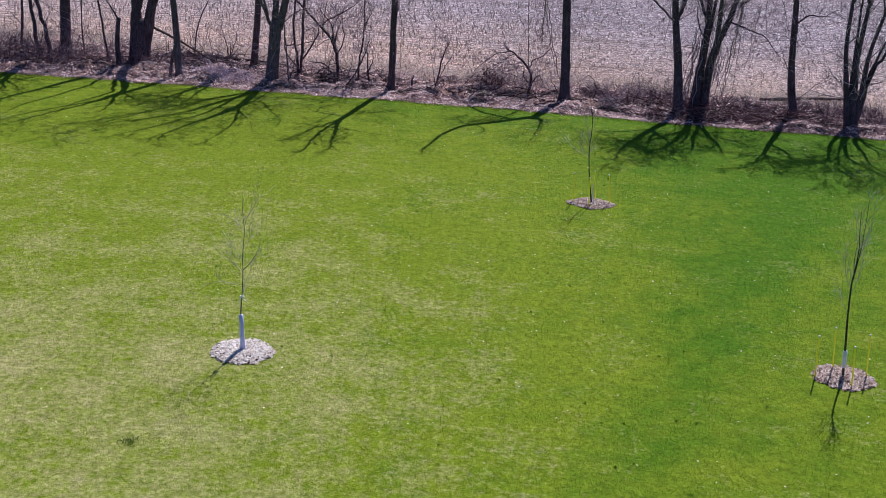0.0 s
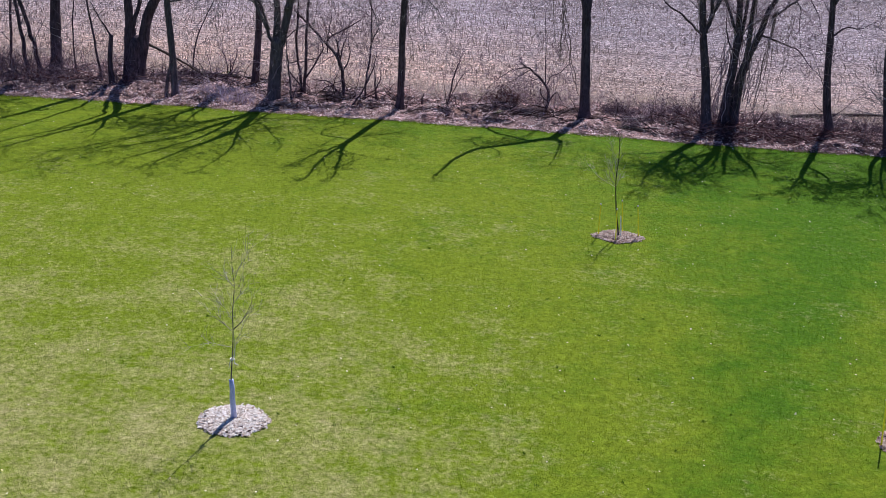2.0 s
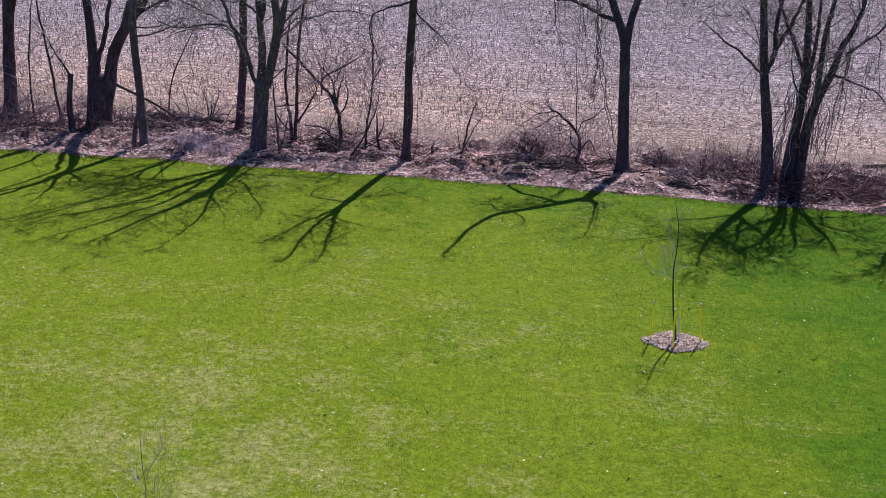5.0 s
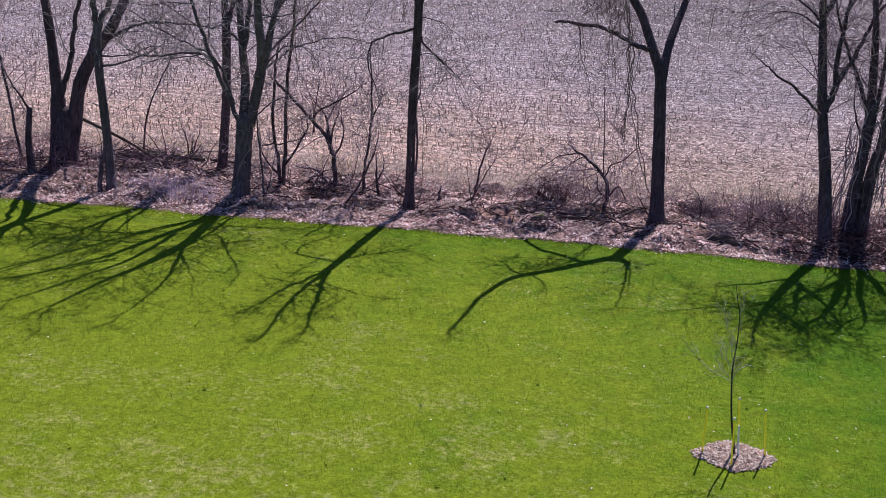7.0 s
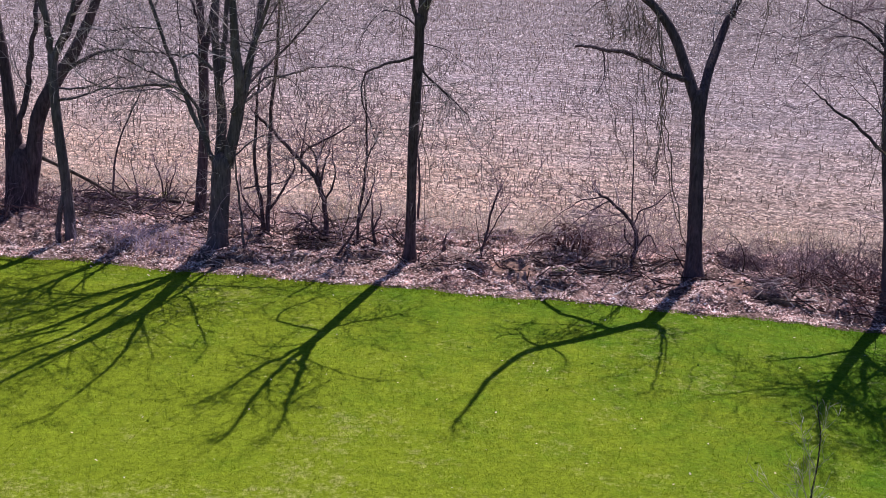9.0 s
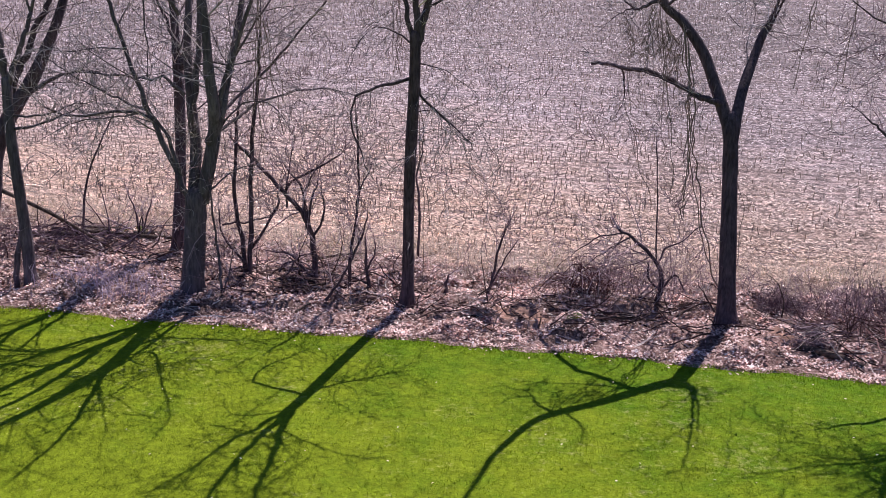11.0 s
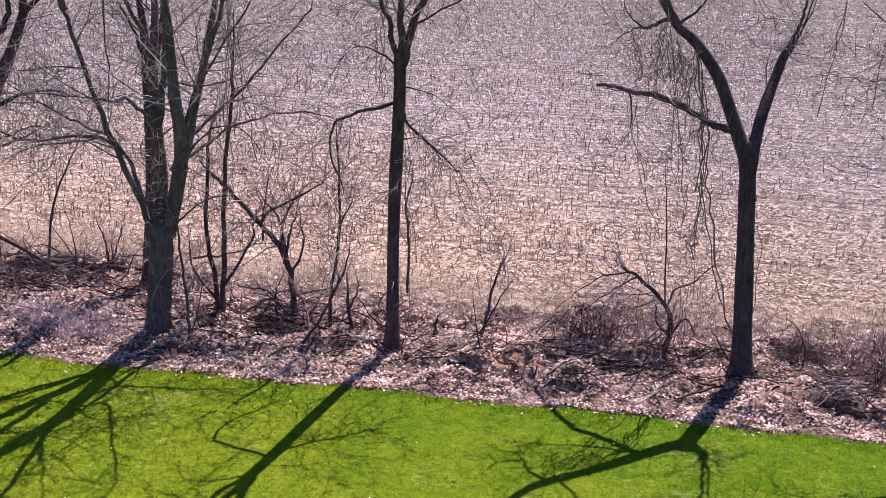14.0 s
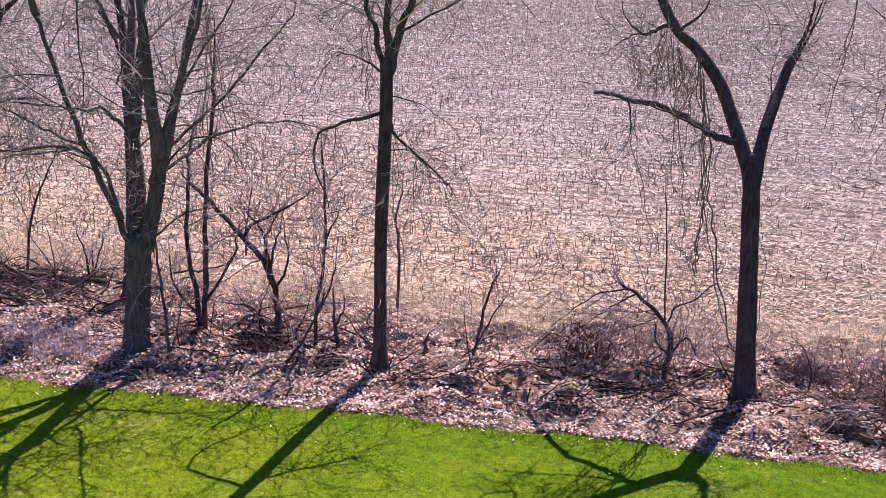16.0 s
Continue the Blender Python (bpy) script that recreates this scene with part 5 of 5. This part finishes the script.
tagged(part("fallen_sticks", g, M_PALESTICK), "grey sticks scattered over dry leaves", "sticks", kind="stuff")


def vines(lines, label, thick=(0.005, 0.012), spread=0.1):
    """Hanging vines; each line is a list of points from the top down and a count."""
    ob = thing("hanging_vine", *lines[0][0][0], label, "vine", "vines")
    for line, n in lines:
        rough = smooth_path(line, 4) if len(line) > 2 else [Vector(line[0]).lerp(Vector(line[-1]), q / 6) for q in range(7)]
        for k in range(n):
            off = Vector((R.gauss(0, spread), R.gauss(0, 0.12), 0))
            last = len(rough) if k == 0 else R.randrange(len(rough) * 2 // 3, len(rough) + 1)
            way_ = [p + off * min(1, q / 3) + Vector((R.gauss(0, 0.05), R.gauss(0, 0.05), R.gauss(0, 0.05))) for q, p in enumerate(rough[:last])]
            pts = smooth_path(way_, 3)
            g = Geo()
            r = R.uniform(*thick)
            g.tube(pts, [r] * len(pts), 4)
            for j in range(4):
                i = R.randrange(3, len(pts) - 1)
                grow(g, g, pts[i], (R.gauss(0, 1), R.gauss(0, 0.5), -0.6), R.uniform(0.2, 0.7), 0.006, 1, -0.1)
            part("strand", g, M_VINE, ob)


vines([([(2.73, 56.9, 6.95), (2.98, 56.9, 5.72), (3.01, 56.9, 4.74), (3.22, 56.9, 3.75), (3.6, 56.8, 2.01), (4.02, 56.6, 0.7)], 2), ([(2.63, 57.0, 7.4), (2.92, 56.95, 5.6), (2.96, 56.9, 3.73), (2.97, 56.9, 2.42)], 4)],
      "pair of dark vines hanging from a forked tree to its foot", (0.012, 0.019), 0.05)
vines([([(1.81, 57.2, 7.95), (1.83, 57.0, 6.76)], 7), ([(2.24, 57.2, 7.6), (2.29, 57.0, 6.23)], 7), ([(2.6, 57.2, 7.4), (2.5, 57.0, 5.6)], 5), ([(1.15, 57.8, 7.7), (1.31, 57.3, 6.6)], 5), ([(2.0, 57.2, 7.9), (2.3, 57.1, 5.2), (2.5, 57.0, 3.4)], 3), ([(1.3, 58.8, 6.1), (1.6, 58.0, 4.2), (2.1, 57.6, 2.6)], 2), ([(4.05, 56.4, 4.6), (4.4, 56.2, 2.6), (4.3, 56.1, 0.9)], 2)],
      "thin brown vines hanging from the limbs of a forked tree")
vines([([(8.6, 54.3, 6.6), (8.3, 54.2, 3.4)], 3), ([(11.0, 55.0, 6.5), (10.6, 54.9, 0.3)], 8), ([(11.9, 55.0, 5.4), (11.5, 54.9, 0.8)], 8), ([(12.6, 54.8, 5.2), (12.3, 54.9, 2.2)], 5)], "brown vines hanging over leaning dark stems")
vines([([(-4.5, 56.0, 8.3), (-4.6, 56.0, 6.2)], 4), ([(-3.9, 56.0, 5.4), (-3.75, 56.2, 0.5)], 2)], "thin vines hanging from a slender tree")
vines([([(-7.9, 55.5, 8.2), (-7.9, 55.7, 3.6)], 4), ([(-7.7, 55.5, 7.4), (-7.2, 55.7, 4.4)], 2)], "thin vines hanging from a broad grey tree")
vines([([(5.6, 56.0, 9.0), (5.4, 56.1, 6.2)], 2), ([(6.6, 56.0, 8.6), (6.3, 56.1, 6.0)], 2)], "thin vines dangling beside a forked tree")


# bare soil bank, moss, stones
def bank(name, x, y, rx, ry, hgt, mat, label, category):
    g = Geo()
    n, m = 20, 5
    g.v.append(Vector((x, y, float(height(np.array([x]), np.array([y]))[0]) + hgt)))
    for j in range(1, m + 1):
        for k in range(n):
            a = 2 * math.pi * k / n
            s = j / m * (1 + 0.18 * math.sin(3 * a + x) + 0.1 * math.sin(7 * a))
            px, py = x + rx * s * math.cos(a), y + ry * s * math.sin(a)
            g.v.append(Vector((px, py, float(height(np.array([px]), np.array([py]))[0]) + hgt * (1 - (j / m) ** 2) * R.uniform(0.8, 1.2) - (0.03 if j == m else 0))))
    for k in range(n):
        g.f.append((0, 1 + k, 1 + (k + 1) % n))
    for j in range(m - 1):
        for k in range(n):
            a, c = 1 + j * n + k, 1 + j * n + (k + 1) % n
            g.f.append((a, a + n, c + n, c))
    return tagged(part(name, g, mat, smooth=True), label, category)


bank("soil_bank", -1.3, 55.3, 1.2, 0.40, 0.05, M_SOIL, "bare tan soil bank in the leaf litter", "soil")
g = Geo()
for k in range(70):
    cx, cy = (R.gauss(-2.2, 0.4), R.gauss(55.05, 0.12)) if k < 22 else (R.uniform(-4, 4.2), R.uniform(54.2, 55.8))
    cz = float(height(np.array([cx]), np.array([cy]))[0])
    rr = R.uniform(0.03, 0.08)
    n0 = len(g.v)
    for j in range(4):
        for q in range(7):
            a, e = 2 * math.pi * q / 7, -0.6 + 1.0 * j
            s_ = math.cos(min(max(e * 0.75, -1.4), 1.4)) * rr * R.uniform(0.75, 1.25)
            g.v.append(Vector((cx + 1.5 * s_ * math.cos(a), cy + s_ * math.sin(a), cz + rr * 0.42 * (j - 0.6))))
    for j in range(3):
        for q in range(7):
            a, c = n0 + j * 7 + q, n0 + j * 7 + (q + 1) % 7
            g.f.append((a, c, c + 7, a + 7))
    g.f.append(tuple(n0 + 21 + q for q in range(7)))
tagged(part("soil_clods", g, M_LITTER), "dark clods of soil among dry leaves", "soil", kind="stuff")
bank("moss_patch", 0.25, 55.05, 0.30, 0.16, 0.05, M_MOSS, "olive moss patch on the leaf litter", "moss")
bank("moss_patch", -13.2, 60.6, 0.7, 0.3, 0.04, M_MOSS, "green moss and grass beside fallen branches", "moss")
bank("stone", 1.7, 55.85, 0.24, 0.16, 0.16, M_STONE, "rounded brown stone in leaf litter", "stone")
bank("soil_bank", 5.3, 55.2, 0.8, 0.35, 0.03, M_SOIL, "bare tan soil beside a brush pile", "soil")


# ---- young planted trees ----
def mulch_ring(x, y, ring, corner, chip_mat, chip_label):
    """A low bed of wood chips; corner 2 gives a round outline, less a lozenge."""
    mulch = thing("mulch_ring", x, y, 0, chip_label, "mulch", "mulch rings")

    def reach(a):
        r = (abs(math.cos(a)) ** corner + abs(math.sin(a)) ** corner) ** (-1 / corner)
        return r * (0.97 + 0.035 * math.sin(5 * a + x) + 0.03 * math.sin(11 * a + y) + 0.02 * math.sin(17 * a))

    g = Geo()
    g.v.append(Vector((x, y, 0.045)))
    n = 44
    for j in range(1, 6):
        for k in range(n):
            a = 2 * math.pi * k / n
            s = j / 5 * reach(a)
            g.v.append(Vector((x + ring[0] * s * math.cos(a), y + ring[1] * s * math.sin(a), 0.035 * (1 - (j / 5) ** 3) + (0.006 if j < 5 else -0.01))))
    for k in range(n):
        g.f.append((0, 1 + k, 1 + (k + 1) % n))
    for j in range(4):
        for k in range(n):
            a, c = 1 + j * n + k, 1 + j * n + (k + 1) % n
            g.f.append((a, a + n, c + n, c))
    part("mulch_bed", g, M_LITTER, mulch)
    g = Geo()
    for k in range(2300):
        a = R.uniform(0, 2 * math.pi)
        s = math.sqrt(R.random()) * 0.98 + abs(R.gauss(0, 0.03))
        e = s * reach(a)
        c = Vector((x + ring[0] * e * math.cos(a), y + ring[1] * e * math.sin(a), 0.04 * max(0, 1 - s ** 3) + R.uniform(0.012, 0.03)))
        b_ = R.uniform(0, 2 * math.pi)
        u = Vector((math.cos(b_), math.sin(b_), R.uniform(-0.5, 0.5))) * R.uniform(0.018, 0.055)
        w = Vector((-math.sin(b_), math.cos(b_), R.uniform(-0.5, 0.5))) * R.uniform(0.009, 0.024)
        g.quad(c, u, w)
    o = part("mulch_cover", g, chip_mat, mulch)
    o["kind"] = "stuff"


def young_tree(x, y, trunk_path, r0, branches, bark, label, guard=None, guard_z=None, ribbon=0.0):
    """A planted sapling: its trunk and branches are given as x, z pairs in the plane of its base."""
    ob = thing("young_tree", x, y, 0.03, label, "young tree", "planted young trees")
    big, small = Geo(), Geo()
    pts = smooth_path([(q[0], y + 0.015 * math.sin(5 * q[1]), q[1]) for q in trunk_path], 4)
    n = len(pts)
    big.tube(pts, [r0 * (1 - 0.82 * (i / (n - 1)) ** 0.9) for i in range(n)], 8)
    trunk = part("trunk", big, bark, ob, smooth=True)
    for way_, r in branches:
        d = R.uniform(-0.5, 0.5)
        q = smooth_path([(v[0], y + d * abs(v[0] - way_[0][0]), v[1]) for v in way_], 4)
        m = len(q)
        g = Geo()
        g.tube(q, [r * (1 - 0.75 * i / (m - 1)) for i in range(m)], 5)
        for k in range(7):
            i = R.randrange(1, m - 1)
            grow(Geo(), small, q[i], side_way(q[i + 1] - q[i], radians(R.uniform(20, 45))), R.uniform(0.18, 0.55), max(r * 0.5, 0.004), 1, 0.06, 1.0, 0.0036)
        part("branch", g, M_PALETWIG if r < 0.0095 else bark, trunk, smooth=True)
    for k in range(7):
        i = R.randrange(n // 2, n - 1)
        grow(Geo(), small, pts[i], side_way(pts[i + 1] - pts[i], radians(R.uniform(25, 50))), R.uniform(0.15, 0.45), 0.0045, 1, 0.06, 0.8, 0.0032)
    tagged(part("twig_spray", small, M_PALETWIG, ob, "fine pale bare twigs"), kind="stuff")

    def centre(z):
        k = max(i for i in range(n) if pts[i].z <= z or i == 0)
        return pts[k]

    if guard:
        lo, hi = guard_z
        g = Geo()
        gp = [centre(lo + (hi - lo) * k / 4) * 1.0 for k in range(5)]
        for k in range(5):
            gp[k].z = lo + (hi - lo) * k / 4
        g.tube(gp, [0.066, 0.060, 0.057, 0.054, 0.050], 12)
        part("tree_guard", g, guard, trunk, "pale plastic sleeve round the trunk", smooth=True)
    if ribbon:
        g = Geo()
        q = centre(ribbon) + Vector((0, -0.04, 0))
        g.tube([q + Vector((0.045 * math.cos(a), 0.04 + 0.045 * math.sin(a), 0)) for a in np.linspace(0, 6.28, 12)], [0.016] * 12, 4)
        g.tube([q, q + Vector((0.06, -0.02, 0.10)), q + Vector((0.07, -0.02, 0.27))], [0.014, 0.012, 0.008], 4)
        g.tube([q, q + Vector((0.07, -0.02, 0.02)), q + Vector((0.05, -0.02, -0.06)), q + Vector((0.14, -0.02, -0.11))], [0.014, 0.013, 0.012, 0.009], 4)
        g.tube([q, q + Vector((-0.04, -0.02, -0.06)), q + Vector((-0.06, -0.02, -0.2))], [0.012, 0.010, 0.007], 4)
        part("ribbon", g, M_RIBBON, trunk, "white tie ribbon")


def stake(foot, top):
    """A thin yellow stake with a pale cap, leaning as it was driven."""
    ob = thing("stake", foot[0], foot[1], 0, "thin yellow stake beside a young tree", "stake", "stakes")
    g = Geo()
    tip = Vector((top[0], foot[1], top[1]))
    way_ = (tip - Vector((*foot, 0))).normalized()
    g.tube([Vector((*foot, -0.05)), tip], [0.019, 0.017], 8)
    rod_ = part("rod", g, M_STAKE, ob)
    g = Geo()
    g.tube([tip - way_ * 0.004, tip + way_ * 0.035], [0.026, 0.022], 8)
    part("cap", g, M_RIBBON, rod_, "pale cap")


mulch_ring(-4.88, 24.80, (0.785, 0.75), 2.0, M_CHIP, "ring of pale wood chips")
young_tree(-4.88, 24.87, [(-4.88, 0.0), (-4.93, 0.94), (-4.9, 1.57), (-4.88, 2.11), (-4.89, 2.48), (-4.85, 3.09), (-4.88, 3.45), (-4.91, 4.0)], 0.0175,
           (([(-4.88, 2.11), (-4.7, 2.31), (-4.57, 2.55), (-4.44, 2.82)], 0.010), ([(-4.9, 2.07), (-5.05, 2.19), (-5.16, 2.3), (-5.3, 2.48)], 0.007),
            ([(-4.91, 1.7), (-5.17, 1.8), (-5.38, 1.9), (-5.5, 2.05)], 0.006), ([(-4.86, 3.09), (-4.97, 3.18), (-5.1, 3.34)], 0.007),
            ([(-4.84, 3.25), (-4.75, 3.5), (-4.61, 3.74), (-4.52, 3.95)], 0.009), ([(-4.89, 1.57), (-4.78, 1.92), (-4.67, 2.21), (-4.6, 2.5)], 0.006),
            ([(-4.88, 2.3), (-5.02, 2.55), (-5.2, 2.75)], 0.006), ([(-4.87, 2.7), (-4.72, 2.95), (-4.66, 3.2)], 0.006)),
           M_YOUNG, "young bare tree with a pale blue-white guard", M_GUARD, (0.03, 0.95), 1.52)

mulch_ring(4.5, 39.2, (0.88, 0.70), 1.35, M_CHIP_OLD, "lozenge of weathered brown wood chips")
young_tree(4.5, 39.22, [(4.5, 0.0), (4.46, 0.3), (4.36, 0.82), (4.29, 1.45), (4.25, 1.99), (4.28, 2.57), (4.26, 3.1), (4.18, 3.45), (4.12, 3.75)], 0.027,
           (([(4.26, 1.66), (4.04, 1.77), (3.7, 1.95), (3.44, 2.22)], 0.008), ([(4.25, 1.7), (4.03, 2.04), (4.08, 2.25)], 0.008), ([(4.22, 1.9), (4.11, 2.19), (4.01, 2.45)], 0.009),
            ([(4.24, 2.1), (4.19, 2.3), (4.2, 2.6)], 0.009), ([(4.25, 3.1), (4.33, 3.35)], 0.007), ([(4.27, 2.5), (4.05, 2.88), (3.9, 3.32)], 0.008), ([(4.27, 1.66), (4.36, 1.95)], 0.006)),
           M_SAPLING, "young bare dark-stemmed tree between yellow stakes")
for foot, top in (((3.85, 39.24), (3.85, 1.04)), ((5.16, 39.3), (5.04, 1.04)), ((4.38, 38.74), (4.33, 1.06)), ((4.68, 39.78), (4.58, 1.04))):
    stake(foot, top)
ob = thing("support_stick", 4.57, 39.15, 0, "short pale stick beside a young tree", "stick")
g = Geo()
g.tube([(4.57, 39.15, -0.03), (4.51, 39.15, 0.74)], [0.022, 0.018], 8)
part("rod", g, M_GUARD_WHITE, ob)

mulch_ring(9.93, 25.78, (0.77, 0.76), 2.0, M_CHIP_OLD, "ring of weathered brown wood chips")
young_tree(9.93, 25.83, [(9.93, 0.0), (9.87, 0.74), (9.8, 1.59), (9.75, 2.43), (9.78, 2.83), (9.78, 3.41), (9.73, 3.79), (9.69, 4.3)], 0.032,
           (([(9.76, 2.55), (9.82, 3.17), (9.84, 3.6), (9.84, 4.17), (9.83, 4.6)], 0.015), ([(9.74, 2.45), (9.64, 2.86), (9.45, 3.33)], 0.008), ([(9.77, 2.73), (9.71, 3.06), (9.72, 3.55)], 0.011),
            ([(9.78, 3.0), (9.9, 3.4), (9.97, 3.8)], 0.007), ([(9.79, 1.7), (9.6, 2.0), (9.5, 2.3)], 0.005), ([(9.76, 2.3), (9.6, 2.65), (9.52, 3.1), (9.5, 3.5)], 0.008), ([(9.77, 2.2), (9.9, 2.6), (9.95, 3.1), (10.0, 3.5)], 0.008),
            ([(9.83, 3.2), (9.95, 3.7), (9.98, 4.2), (10.0, 4.6)], 0.008), ([(9.75, 3.4), (9.62, 3.9), (9.58, 4.3)], 0.008), ([(9.73, 3.6), (9.75, 4.2), (9.8, 4.8)], 0.008)),
           M_SAPLING, "young bare dark tree with a short white guard between yellow stakes", M_GUARD_WHITE, (0.28, 0.72))
for foot, top in (((9.22, 25.7), (9.16, 1.09)), ((9.8, 26.3), (9.71, 1.1)), ((10.0, 25.25), (9.92, 1.05)), ((10.55, 25.95), (10.46, 1.11))):
    stake(foot, top)
